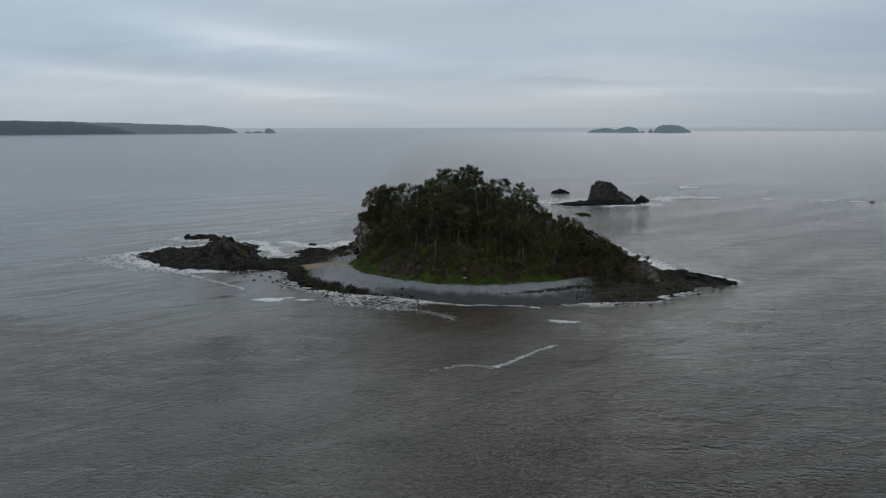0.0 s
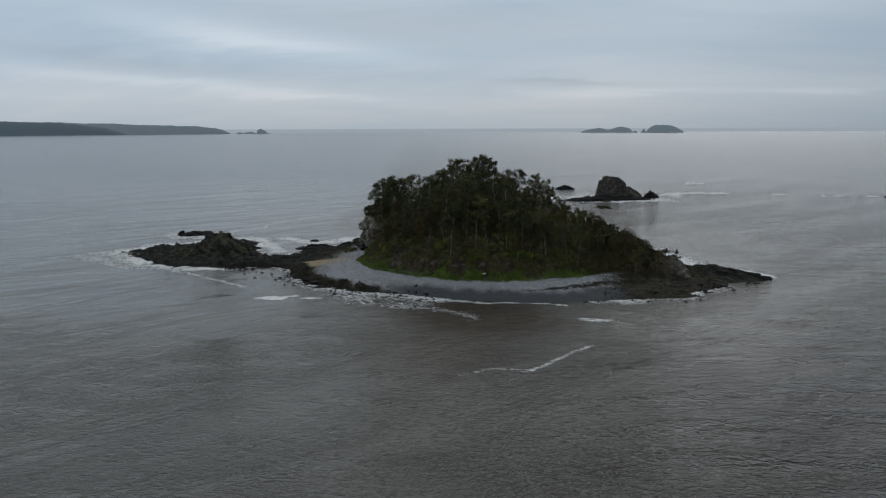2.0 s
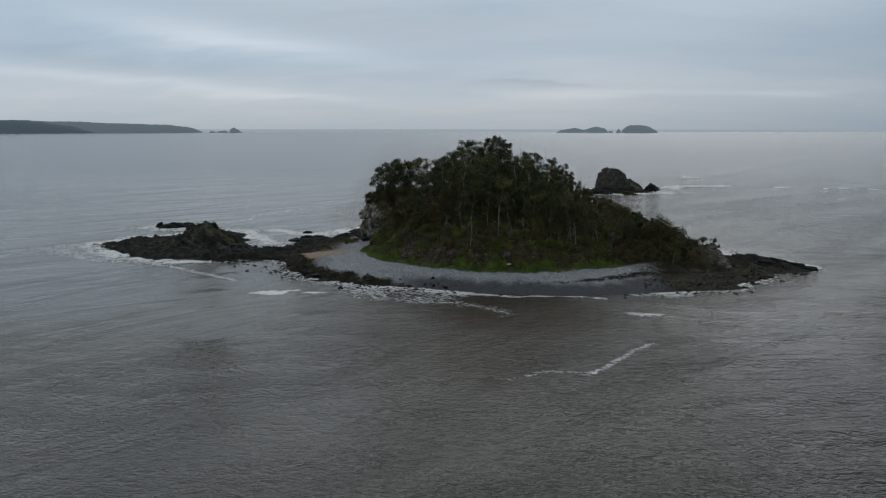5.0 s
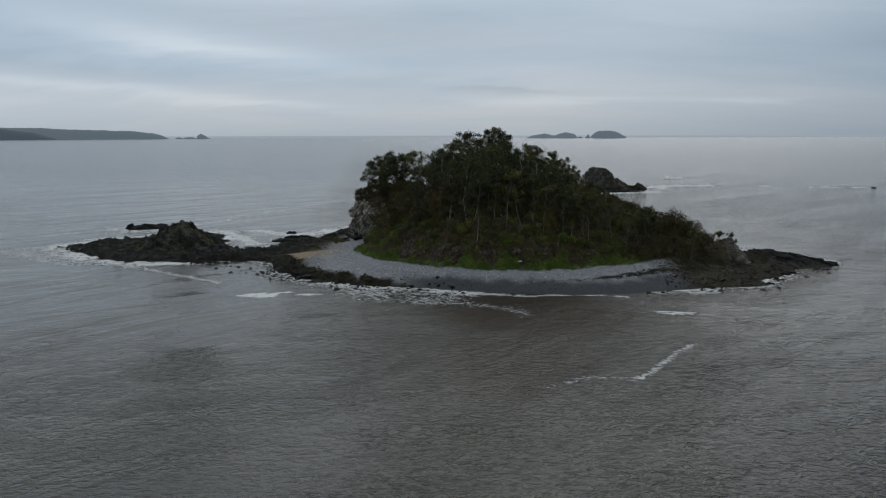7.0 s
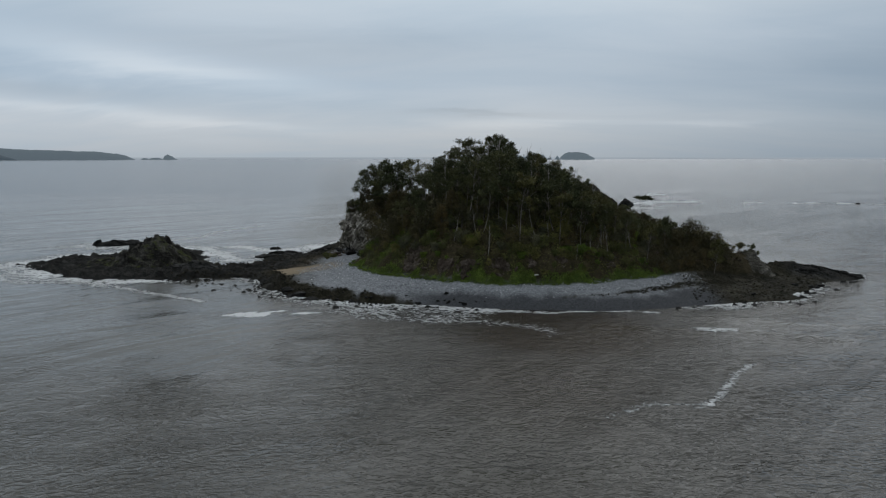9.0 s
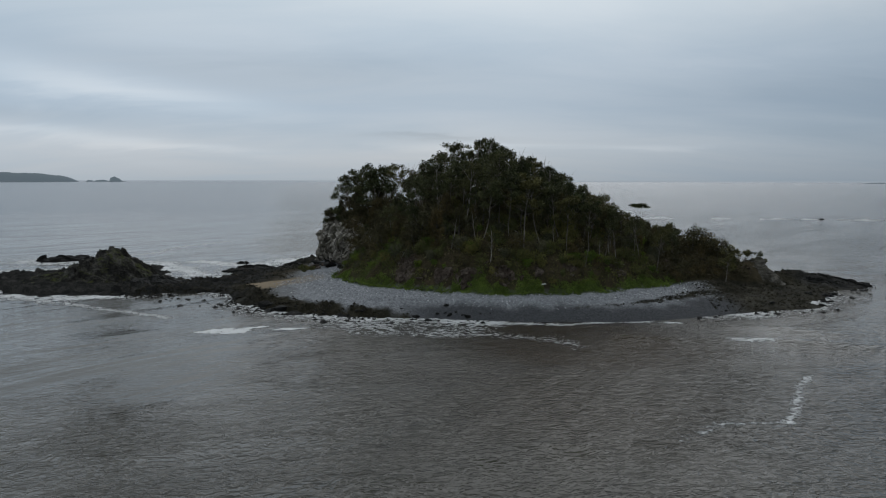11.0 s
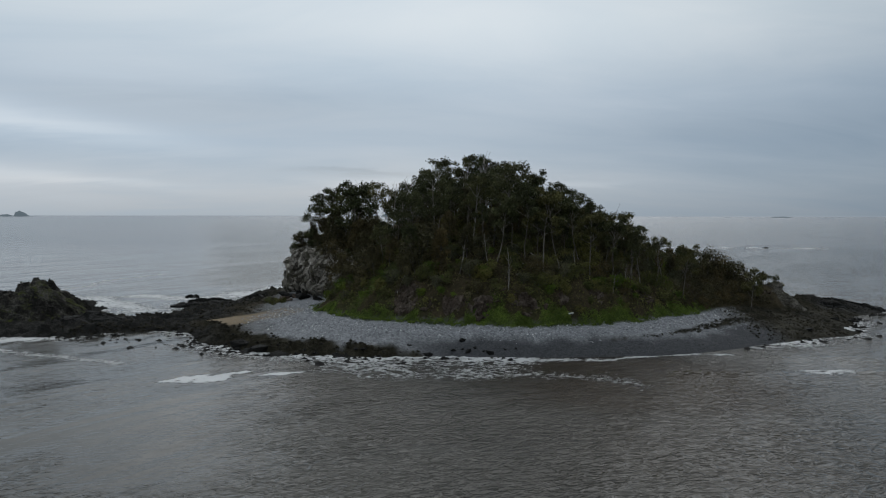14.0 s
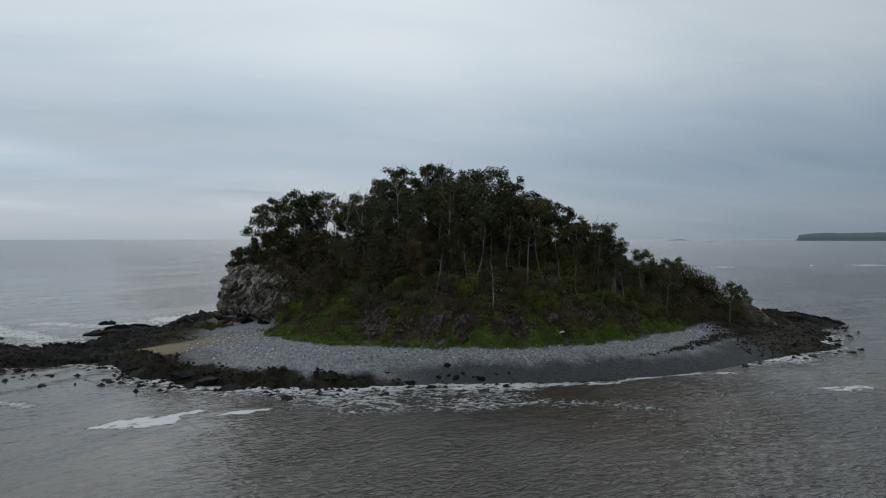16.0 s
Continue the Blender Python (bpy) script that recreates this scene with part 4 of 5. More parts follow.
for i in range(170):
    x, y = along([(-118, -4.5), (-106, -5), (-98, -10), (-90, -15), (-80, -20), (-68, -22.5), (-56, -23.5), (-50, -24)], random.random())
    boulder(x + random.gauss(0, 1.4), y + random.gauss(0, 2.2), random.choice([0.2, 0.22, 0.25, 0.3, 0.3, 0.35, 0.4, 0.5, 0.7]), "black wet boulder at the water's edge", "boulders at the water's edge")
for x, y, s in [(-83.6, -18.2, 1.3), (-77.3, -25, 0.9), (-79, -22.5, 0.6), (-87.3, -14.6, 1.5), (-90.5, -12.6, 1.3), (-88.8, -15.6, 1.1), (-54, -24.2, 0.6), (-58, -23.2, 0.7), (-50.5, -24.6, 0.6), (-62.5, -22.2, 0.7)]:
    boulder(x, y, s, "large black boulder lying in the shallows", "boulders at the water's edge")
for i in range(60):
    x, y = along([(-12, -20), (-2, -16.5), (10, -13), (16, -10), (18, -4), (26, 4), (33, 10), (40, 15)], random.random())
    boulder(x + random.gauss(0.4, 1.3), y + random.gauss(-0.4, 1.3), random.choice([0.3, 0.4, 0.5, 0.7, 0.9]), "black wet boulder beside the reef", "boulders beside the reef")


# ---- far land ----
def far_land(name, line, mat, label, depth, seed, crown=6.0):
    """A wooded ridge far off: (turn from +y in degrees, distance, height) along its skyline."""
    a = np.radians([p[0] for p in line])
    t = np.linspace(a[0], a[-1], 260)
    d = np.interp(t, a, [p[1] for p in line])
    h = np.interp(t, a, [p[2] for p in line])
    s = t * 3000
    h = np.maximum(h + (fbm(s / 40, 0, 0, seed, 4) - 0.5) * crown * np.minimum(h / 20, 1.6), 0.5)
    rows = [(-0.02, -6.0), (0.0, 0.35), (0.12, 0.62), (0.35, 0.86), (0.6, 1.0), (1.0, 0.7)]
    verts = []
    for w, k in rows:
        rr = d + depth * w
        zz = h * k if k > 0 else np.full_like(h, k)
        zz = zz + (fbm(s / 30, w * 9, 0, seed + 2, 3) - 0.5) * crown * 0.5 * (k > 0)
        verts.append(np.stack([np.sin(t) * rr, np.cos(t) * rr - 150, zz], 1))
    ob = mesh_object(name, np.concatenate(verts), grid_faces(len(t), len(rows)), mat)
    return tagged(ob, label, "far land", kind="structure")


# ---- plants ----
def tube(verts, faces, pts, radii, sides=6):
    """A tapered round limb along points."""
    base = len(verts)
    for i, (p, r) in enumerate(zip(pts, radii)):
        a, b = pts[max(i - 1, 0)], pts[min(i + 1, len(pts) - 1)]
        d = (Vector(b) - Vector(a)).normalized()
        u = d.orthogonal().normalized()
        w = d.cross(u)
        for k in range(sides):
            t = 2 * math.pi * k / sides
            verts.append(tuple(Vector(p) + r * (math.cos(t) * u + math.sin(t) * w)))
    for i in range(len(pts) - 1):
        for k in range(sides):
            k2 = (k + 1) % sides
            faces.append((base + i * sides + k, base + i * sides + k2, base + (i + 1) * sides + k2, base + (i + 1) * sides + k))
    faces.append(tuple(base + (len(pts) - 1) * sides + k for k in range(sides)))


def limb(rnd, start, way, length, bend, n=5):
    pts, d = [Vector(start)], Vector(way).normalized()
    for i in range(n):
        d = (d + Vector((rnd.gauss(0, bend), rnd.gauss(0, bend), rnd.gauss(0.04, bend)))).normalized()
        pts.append(pts[-1] + d * length / n)
    return pts


def leaf_cards(rs, centres, sizes, per, leaf, droop=0.0, shell=0.55, flat=0.62):
    """Small leaf blades scattered through oval clumps."""
    V, n = [], 0
    for c, s, count in zip(centres, sizes, per):
        d = rs.normal(size=(count, 3))
        d /= np.linalg.norm(d, axis=1)[:, None]
        r = shell + (1 - shell) * rs.random(count) ** 0.6
        r = np.where(rs.random(count) < 0.2, r * rs.random(count), r)
        lump = 1 + 0.35 * np.sin(d[:, 0] * 5 + c[0] * 3) * np.sin(d[:, 1] * 5 + c[1] * 3)
        p = np.array(c) + d * (r * lump)[:, None] * np.array([s, s, s * flat])
        a = rs.normal(size=(count, 3)) + np.array([0, 0, -droop])
        a /= np.linalg.norm(a, axis=1)[:, None]
        b = np.cross(a, rs.normal(size=(count, 3)))
        b /= np.linalg.norm(b, axis=1)[:, None]
        l = leaf * (0.6 + 0.8 * rs.random(count))[:, None]
        w = l * (0.30 + 0.25 * rs.random(count))[:, None]
        V.append(np.stack([p - a * l / 2 + b * w * 0.55, p - a * l / 2 - b * w * 0.55, p + a * l / 2], 1).reshape(-1, 3))
        n += count
    return np.concatenate(V), np.arange(3 * n).reshape(-1, 3)


STORE = []     # first of each kind, kept by its copies


def plant(name, label, category, bark, wood, leaves, leaf_mat):
    root = new(name)
    verts, faces = wood
    if verts:
        mesh_object("trunk", verts, faces, bark, root)
    if leaves is not None:
        mesh_object("crown", leaves[0], leaves[1], leaf_mat, root, flat=True)
    return tagged(root, label, category)


def make_gum(seed, tall=12.0, spread=3.2, clumps=13, cards=150, lean=0.1, label="tall gum tree with pale trunk and dark open crown", first=0.45, girth=0.0075, leaf=0.33, name="gum_tree"):
    rnd, rs = random.Random(seed), np.random.RandomState(seed)
    verts, faces, ends = [], [], []
    trunk = limb(rnd, (0, 0, -0.6), (rnd.gauss(0, lean), rnd.gauss(0, lean), 1), tall * 0.9, 0.085, 8)
    r0 = girth * tall * rnd.uniform(0.75, 1.1)
    tube(verts, faces, trunk, [r0 * (1 - 0.1 * i) + 0.02 for i in range(9)], 7)
    ends.append((trunk[-1], 1.15))
    for i in range(clumps - 1):
        f = first + (1 - first) * (i + rnd.random()) / clumps
        k = f * 8
        a = trunk[min(int(k), 7)].lerp(trunk[min(int(k) + 1, 8)], k - int(k))
        t = i * 2.4 + rnd.uniform(-0.5, 0.5)
        ln = spread * rnd.uniform(0.55, 1.05) * (1.15 - 0.55 * f)
        pts = limb(rnd, a, (math.cos(t), math.sin(t), rnd.uniform(0.6, 1.3)), ln * 1.35, 0.16, 5)
        tube(verts, faces, pts, [r0 * 0.36 * (1 - 0.16 * q) + 0.012 for q in range(6)], 5)
        ends.append((pts[-1], rnd.uniform(0.7, 1.15)))
        if rnd.random() < 0.7:
            side = limb(rnd, pts[3], (math.cos(t + 1.1), math.sin(t + 1.1), 0.7), ln * 0.55, 0.2, 4)
            tube(verts, faces, side, [r0 * 0.18, r0 * 0.14, r0 * 0.1, 0.02, 0.012], 4)
            ends.append((side[-1], rnd.uniform(0.5, 0.8)))
    size = spread * 0.285
    leaves = leaf_cards(rs, [tuple(p) for p, _ in ends], [size * s for _, s in ends], [int(cards * s * s) + 25 for _, s in ends], leaf, 0.5, 0.45, 0.8)
    return plant(name, label, "tree", PALE_BARK, (verts, faces), leaves, GUM_LEAF)


def make_oak(seed, tall=9.0, spread=2.4, label="dense dark sheoak tree with drooping needles"):
    rnd, rs = random.Random(seed), np.random.RandomState(seed)
    verts, faces, ends = [], [], []
    trunk = limb(rnd, (0, 0, -0.6), (rnd.gauss(0, 0.08), rnd.gauss(0, 0.08), 1), tall * 0.95, 0.05, 7)
    tube(verts, faces, trunk, [0.17 * (1 - 0.12 * i) + 0.02 for i in range(8)], 6)
    for i in range(20):
        f = 0.2 + 0.8 * (i + rnd.random()) / 20
        k = f * 7
        a = trunk[min(int(k), 6)].lerp(trunk[min(int(k) + 1, 7)], k - int(k))
        t = i * 2.4
        ln = spread * rnd.uniform(0.5, 1.0) * (1.2 - 0.75 * f)
        pts = limb(rnd, a, (math.cos(t), math.sin(t), 0.7), ln, 0.15, 4)
        tube(verts, faces, pts, [0.06, 0.05, 0.035, 0.02, 0.012], 4)
        ends.append((pts[-1], rnd.uniform(0.7, 1.1)))
    leaves = leaf_cards(rs, [tuple(p) for p, _ in ends], [spread * 0.42 * s for _, s in ends], [int(120 * s) for _, s in ends], 0.42, 1.6, 0.3, 0.95)
    return plant("sheoak_tree", label, "tree", DARK_BARK, (verts, faces), leaves, OAK_LEAF)


def make_shrub(seed, tall, spread, mat, label, cards=80, name="shrub"):
    rnd, rs = random.Random(seed), np.random.RandomState(seed)
    verts, faces, ends = [], [], []
    for i in range(9):
        t = i * 2.4 + rnd.random()
        out = rnd.uniform(0.1, 1.0)
        pts = limb(rnd, (0.1 * math.cos(t), 0.1 * math.sin(t), -0.3), (math.cos(t) * out * spread / tall, math.sin(t) * out * spread / tall, 1), tall * (1.05 - 0.45 * out * out), 0.12, 4)
        tube(verts, faces, pts, [0.07, 0.055, 0.04, 0.025, 0.012], 5)
        ends.append((pts[-1], rnd.uniform(0.8, 1.15)))
        ends.append((pts[2], rnd.uniform(0.7, 1.0)))
    leaves = leaf_cards(rs, [tuple(p) for p, _ in ends], [spread * 0.42 * s for _, s in ends], [int(cards * s) for _, s in ends], 0.26, 0.2, 0.4, 0.8)
    return plant(name, label, "shrub", DARK_BARK, (verts, faces), leaves, mat)


def make_dead(seed, tall, label="bare grey dead tree with thin upright branches"):
    rnd = random.Random(seed)
    verts, faces = [], []
    trunk = limb(rnd, (0, 0, -0.5), (rnd.gauss(0, 0.1), rnd.gauss(0, 0.1), 1), tall, 0.05, 8)
    tube(verts, faces, trunk, [0.15 * (1 - 0.11 * i) + 0.012 for i in range(9)], 6)
    for i in range(9):
        f = 0.35 + 0.6 * (i + rnd.random()) / 9
        k = f * 8
        a = trunk[min(int(k), 7)]
        t = i * 2.4 + rnd.random()
        pts = limb(rnd, a, (math.cos(t) * 0.6, math.sin(t) * 0.6, 1.0), tall * rnd.uniform(0.15, 0.32), 0.12, 4)
        tube(verts, faces, pts, [0.055, 0.042, 0.03, 0.02, 0.01], 4)
    return plant("dead_tree", label, "tree", DEAD_WOOD, (verts, faces), None, None)


def make_flat_top(seed, tall, spread, thick=0.42):
    rnd, rs = random.Random(seed), np.random.RandomState(seed)
    verts, faces, ends = [], [], []
    for i in range(6):
        t = i * 2.4
        pts = limb(rnd, (0, 0, -0.4), (math.cos(t) * 0.13, math.sin(t) * 0.13, 1), tall * rnd.uniform(0.88, 0.95), 0.05, 6)
        tube(verts, faces, pts, [0.06, 0.055, 0.05, 0.04, 0.03, 0.02, 0.015], 5)
        ends.append((pts[-1], rnd.uniform(0.8, 1.1)))
    leaves = leaf_cards(rs, [tuple(p) for p, _ in ends], [spread * 0.85 * s for _, s in ends], [int(240 * s) for _, s in ends], 0.30, 0.2, 0.4, thick)
    return plant("flat_topped_tree", "slender tree with a flat umbrella crown", "tree", PALE_BARK, (verts, faces), leaves, GUM_LEAF)


def put(kind, x, y, scale=1.0, turn=None, sink=0.0, squash=1.0, group="", base=None):
    m = pose(x, y, (height(x, y) if base is None else base) - sink, 0, 0, random.uniform(0, 360) if turn is None else turn) @ Matrix.Diagonal((scale, scale, scale * squash, 1))
    if kind not in STORE:
        STORE.append(kind)
        kind.matrix_basis = m
        ob = kind
    else:
        ob = copy_thing(kind, m)
        ob.scale = m.to_scale()
    if group:
        tagged(ob, group=group)
    return ob


random.seed(5)
GUMS = [make_gum(300 + i, 12.0, 3.3 + 0.25 * (i % 3), 16 + i % 4, lean=0.08 + 0.03 * (i % 3), first=(0.25, 0.4, 0.3, 0.48, 0.22, 0.36, 0.45)[i]) for i in range(7)]
OAKS = [make_oak(330 + i, 9.0, 2.4 + 0.3 * (i % 2)) for i in range(4)]
DEAD = [make_dead(350 + i, 11.0) for i in range(4)]
SHRUBS = [make_shrub(370 + i, 2.6, 1.9 + 0.3 * (i % 3), BRUSH_LEAF, "dense olive-brown coastal shrub on the slope") for i in range(4)]
OLIVE = [make_shrub(380 + i, 3.2, 2.2, OAK_LEAF, "rounded dark scrub bush", name="scrub_bush") for i in range(3)]
GREY = [make_shrub(385 + i, 2.8, 2.1, GREY_LEAF, "rounded grey-green fuzzy bush on the slope", name="grey_bush") for i in range(3)]
GREEN = [make_shrub(390 + i, 2.2, 1.7, BRIGHT_LEAF, "bright yellow-green bush beside the beach grass", name="bright_bush") for i in range(2)]
WIND = [make_shrub(400 + i, 2.4, 1.2, GUM_LEAF, "small wind-bent bush on the rock", 110, "wind_bent_bush") for i in range(3)]

# crowns that make the skyline: x, y, height of the top over the sea
SKYLINE = [(-50, 32, 33.4), (-47, 30, 33.0), (-53, 33, 32.4), (-45.5, 34, 32.0), (-40, 33, 31.3), (-36, 42, 29.5), (-31, 45, 28), (-28, 47, 26.5),
           (-57, 36, 30.5), (-60, 38, 29.3), (-61.5, 14, 27.5), (-65, 34, 27.0), (-69, 31, 27.2), (-73, 22, 26.9), (-76, 25, 27), (-79, 28, 26.6), (-82, 30, 26.0),
           (-24, 42, 22.5), (-20, 39, 19.5), (-36, 6, 26), (-42, 1, 28.8), (-31, -1.5, 23.6), (-33, 4, 25), (-28.6, -4, 21.5), (-24, -2, 18.0), (-21, 2, 17.5), (-19.5, -3, 15.8), (-15.1, -3.8, 15.4), (-12, 3, 13.4), (-9, 5, 12.4),
           (-47, -1, 29.0), (-38, 18, 29), (-55, 22, 30.0), (-45, 14, 30.0), (-27, 10, 22.5), (-25, 22, 22)]
for i, (x, y, top) in enumerate(SKYLINE):
    put(GUMS[i % 7], x, y, (min(top + 0.6, canopy(x, y) + np.interp(x, [-70, -64, -58, -55, -46, -42], [1.5, 0.5, 0.5, 1.9, 1.9, 0.5])) - height(x, y)) / 11.4, group="gum trees on the hill")

# the wood: tall gums on the crown of the hill, lower to the sides
placed = [(x, y) for x, y, _ in SKYLINE]


def spread_out(n, test, gap, tries=9000):
    done = []
    for _ in range(tries):
        if len(done) >= n:
            break
        x, y = random.uniform(-93, 16), random.uniform(-17, 84)
        if all((x - a) ** 2 + (y - b) ** 2 > gap * gap for a, b in placed + done) and test(x, y):
            done.append((x, y))
    placed.extend(done)
    return done


def inside(x, y):
    return float(signed(HILL, np.array([x]), np.array([y]))[0])


for x, y in spread_out(75, lambda x, y: inside(x, y) > 8 and -84 < x < -14 and y < 42, 3.2):
    d = inside(x, y)
    tall = np.interp(x, [-88, -78, -50, -25, -14], [8.5, 10.5, 10.8, 7.8, 5.4]) * random.uniform(0.72, 1.0) * (0.8 if d < 13 else 1.0)
    put(random.choice(GUMS), x, y, max(min(tall / 12.0, (canopy(x, y) + 0.2 - height(x, y)) / 11.6), 0.3), group="gum trees on the hill")
for x, y in spread_out(95, lambda x, y: inside(x, y) > (9.5 if -50 < x < -18 else 6) and -84 < x < -6 and y < 42, 2.5):
    put(random.choice(OAKS), x, y, max(min(np.interp(x, [-86, -50, -20, -6], [0.6, 0.8, 0.65, 0.5]) * random.uniform(0.55, 1.0), (canopy(x, y) - height(x, y)) / 9.5), 0.25), group="sheoaks on the hill")
SLIM = [make_gum(440 + i, 11.0, 2.7, 13, 130, 0.2, "slender pale-trunked gum tree with a small high crown", 0.5, 0.0065) for i in range(4)]
for x, y in spread_out(18, lambda x, y: 6.0 < inside(x, y) < 14 and -52 < x < -17 and y < 12, 2.8):
    top = np.interp(x, [-58, -45, -36, -30, -24, -17], [25.0, 27.0, 24.5, 21.0, 17.0, 14.0]) * random.uniform(0.9, 1.0)
    put(random.choice(SLIM), x, y, (min(top, canopy(x, y)) - height(x, y)) / 10.6, group="slender gums on the front slope")
for x, y in spread_out(26, lambda x, y: inside(x, y) > 11 and -75 < x < -15 and y < 48, 2.0):
    put(random.choice(DEAD), x, y, min(random.uniform(0.85, 1.13), (canopy(x, y) + 1.0 - height(x, y)) / 11.0), group="dead trees on the hill")
for x, y in spread_out(30, lambda x, y: inside(x, y) > 2 and -16 < x < 2 and 10 < y < 60, 2.6):
    put(random.choice(GUMS), x, y, max(min(np.interp(x, [-16, -5, 4], [0.44, 0.32, 0.24]) * random.uniform(0.8, 1.1), (canopy(x, y) - height(x, y)) / 11.5), 0.16), group="trees on the low end of the hill")
CRAGS = [(-65.0, -7.0, 1.1), (-63.6, -8.6, 1.0), (-57.6, -12.0, 1.1), (-53.5, -13.4, 0.9), (-47.0, -14.4, 1.0), (-45.2, -14.6, 0.9), (-34.0, -12.4, 0.8), (-24.0, -8.2, 0.8), (-12, 0.5, 0.9), (-9, 1.2, 0.8), (1, 4.0, 1.0), (4, 5.5, 1.1), (6.5, 6.5, 1.0), (-60.6, -10.8, 0.8), (-50.0, -13.8, 0.7)]


# bare broken rock in the slope: place, half sizes
SCARS = [(-64.4, -7.6, 2.3, 2.3), (-57.2, -12.0, 2.2, 1.3), (-53.2, -13.4, 2.2, 1.0), (-46.3, -14.4, 2.3, 0.9), (-33.8, -12.2, 1.6, 0.9), (-24.0, -8.0, 1.8, 0.9), (-10.0, 0.8, 2.4, 1.1), (-40.0, -13.6, 1.2, 0.7)]


def bare(x, y):
    """1 where rock lies bare, 0 under plants."""
    best = np.zeros(np.shape(x))
    for a, b, rx, ry in SCARS:
        best = np.maximum(best, smooth(1.15, 0.8, np.hypot((x - a) / rx, (y - b) / ry)))
    return best


def in_gully(x, y):
    return to_line(GULLY, np.array([x]), np.array([y]))[0] < 1.7


def open_rock(x, y):
    return bool(bare(np.array([x]), np.array([y + 0.6]))[0] > 0.25 or bare(np.array([x]), np.array([y + 1.8]))[0] > 0.6)


for x, y in spread_out(520, lambda x, y: inside(x, y) > (0.7 + 1.4 * vnoise(x / 4, 0, 0, 71) if x < -14 else 0.3) and -88 < x < 10.5 and y < 24 and not in_gully(x, y) and not open_rock(x, y) and not (x > 4.5 and y < 12), 1.15, 60000):
    put(random.choice(OLIVE if x > -14 else SHRUBS + OLIVE + SHRUBS + GREY), x, y, random.uniform(0.55, 1.05) * (0.62 if x > 3 else 0.6 if x > -4 else 1) * (0.55 if inside(x, y) < 2.5 and x < -14 else 0.75 if inside(x, y) < 4 and x < -14 else 1), sink=0.25, group="scrub on the slope")

for x, y in spread_out(10, lambda x, y: 3.0 < inside(x, y) < 11 and -60 < x < -18 and y < 10, 1.2):
    put(random.choice(DEAD), x, y, random.uniform(0.3, 0.62), group="dead saplings on the front slope")

# low trees and big bushes that close the front of the wood
for x, y in spread_out(34, lambda x, y: 4.5 < inside(x, y) < 11 and -77 < x < -46 and y < 14 and not open_rock(x, y) and not in_gully(x, y), 2.2):
    put(random.choice(OAKS), x, y, random.uniform(0.36, 0.6), group="young sheoaks on the front slope")
for x, y in spread_out(36, lambda x, y: 3.5 < inside(x, y) < 12 and -64 < x < -8 and y < 14 and not open_rock(x, y), 2.4):
    put(random.choice(GREY + OLIVE + SHRUBS), x, y, random.uniform(1.0, 1.65), sink=0.4, group="scrub on the slope")
for x, y in spread_out(26, lambda x, y: 1.5 < inside(x, y) < 9 and -76 < x < -16 and y < 10 and not open_rock(x, y), 1.2):
    put(random.choice(GREEN), x, y, random.uniform(0.35, 0.8), sink=0.2, group="bright bushes")

KNOB = [make_gum(430 + i, 2.5, 1.25, 7, 60, 0.16, "small wind-shaped tree with a rounded crown", 0.62, 0.02, 0.17, "coastal_tree") for i in range(3)]


def rock_top(x, y):
    """Height of the knob's rock or of the ground at a place."""
    best = height(x, y)
    for v in KNOB_ROCK.data.vertices:
        p = v.co + KNOB_ROCK.location
        if (p.x - x) ** 2 + (p.y - y) ** 2 < 0.16:
            best = max(best, p.z)
    return best


for x, y, top in [(8.5, 11.8, 8.7), (9.5, 12.1, 8.2), (12.6, 12.4, 8.0), (14.0, 11.5, 6.6), (3.2, 11.5, 11.0), (1.0, 11.5, 10.9), (-1.6, 14.4, 11.3), (0.2, 12.5, 10.6), (2.2, 12.4, 10.4), (-0.6, 12.0, 10.2), (-3.2, 12.5, 10.9), (10.4, 11.6, 7.4)]:
    z = rock_top(x, y)
    put(random.choice(KNOB), x, y, max(top - z, 1.5) / 2.2, group="small trees on the point", base=z, sink=0.1)
for x, y, top in [(-67.5, 38, 27.6), (-64, 31, 28.4), (-62.5, 29, 28.8), (-44.5, 31, 34.2), (-43, 29, 33.6), (-42, 32, 33.0), (-35, 30, 31.5), (-33, 26, 30.5), (-30, 38, 28.5), (-27, 2, 22.5), (-56, 33, 31.5), (-48.5, 27, 34.0), (-66, 27, 28), (-22, 30, 22.5), (-17, 20, 18.5), (-46, 25, 33.8), (-51, 30, 34.6), (-39, 28, 32.5), (-58, 31, 31.0), (-70, 29, 28.2), (-37, 33, 31.8)]:
    put(random.choice(DEAD), x, y, (min(top, canopy(x, y) + 1.6) - height(x, y)) / 11.0, group="dead trees on the hill")
for x, y, s in [(-74, 12, 1.1), (-73, 9.5, 1.0), (-71.5, 7.5, 1.1), (-76.5, 17, 1.0), (-73.5, 15, 1.2), (-70.5, 10.5, 1.2), (-79, 22.5, 0.8), (-62.5, -4.5, 1.2), (-60.5, -3, 1.1), (-64.5, -1.5, 1.0), (-58.5, -4.5, 0.9), (-62, -2.5, 1.9), (-60, -1.0, 1.7)]:
    put(random.choice(GREY + OLIVE), x, y, s, sink=0.3, group="scrub on the slope")
for x, y, s in [(-74, 7, 1.5), (-72.5, 10, 1.7), (-70.5, 6, 1.6), (-72, 3.5, 1.3), (-69.5, 9.5, 1.8), (-68, 6, 1.5), (-67, 10.5, 1.8), (-71.5, 13.5, 1.8), (-74.5, 17, 1.5)]:
    put(random.choice(OLIVE), x, y, s, sink=0.3, group="scrub on the slope")
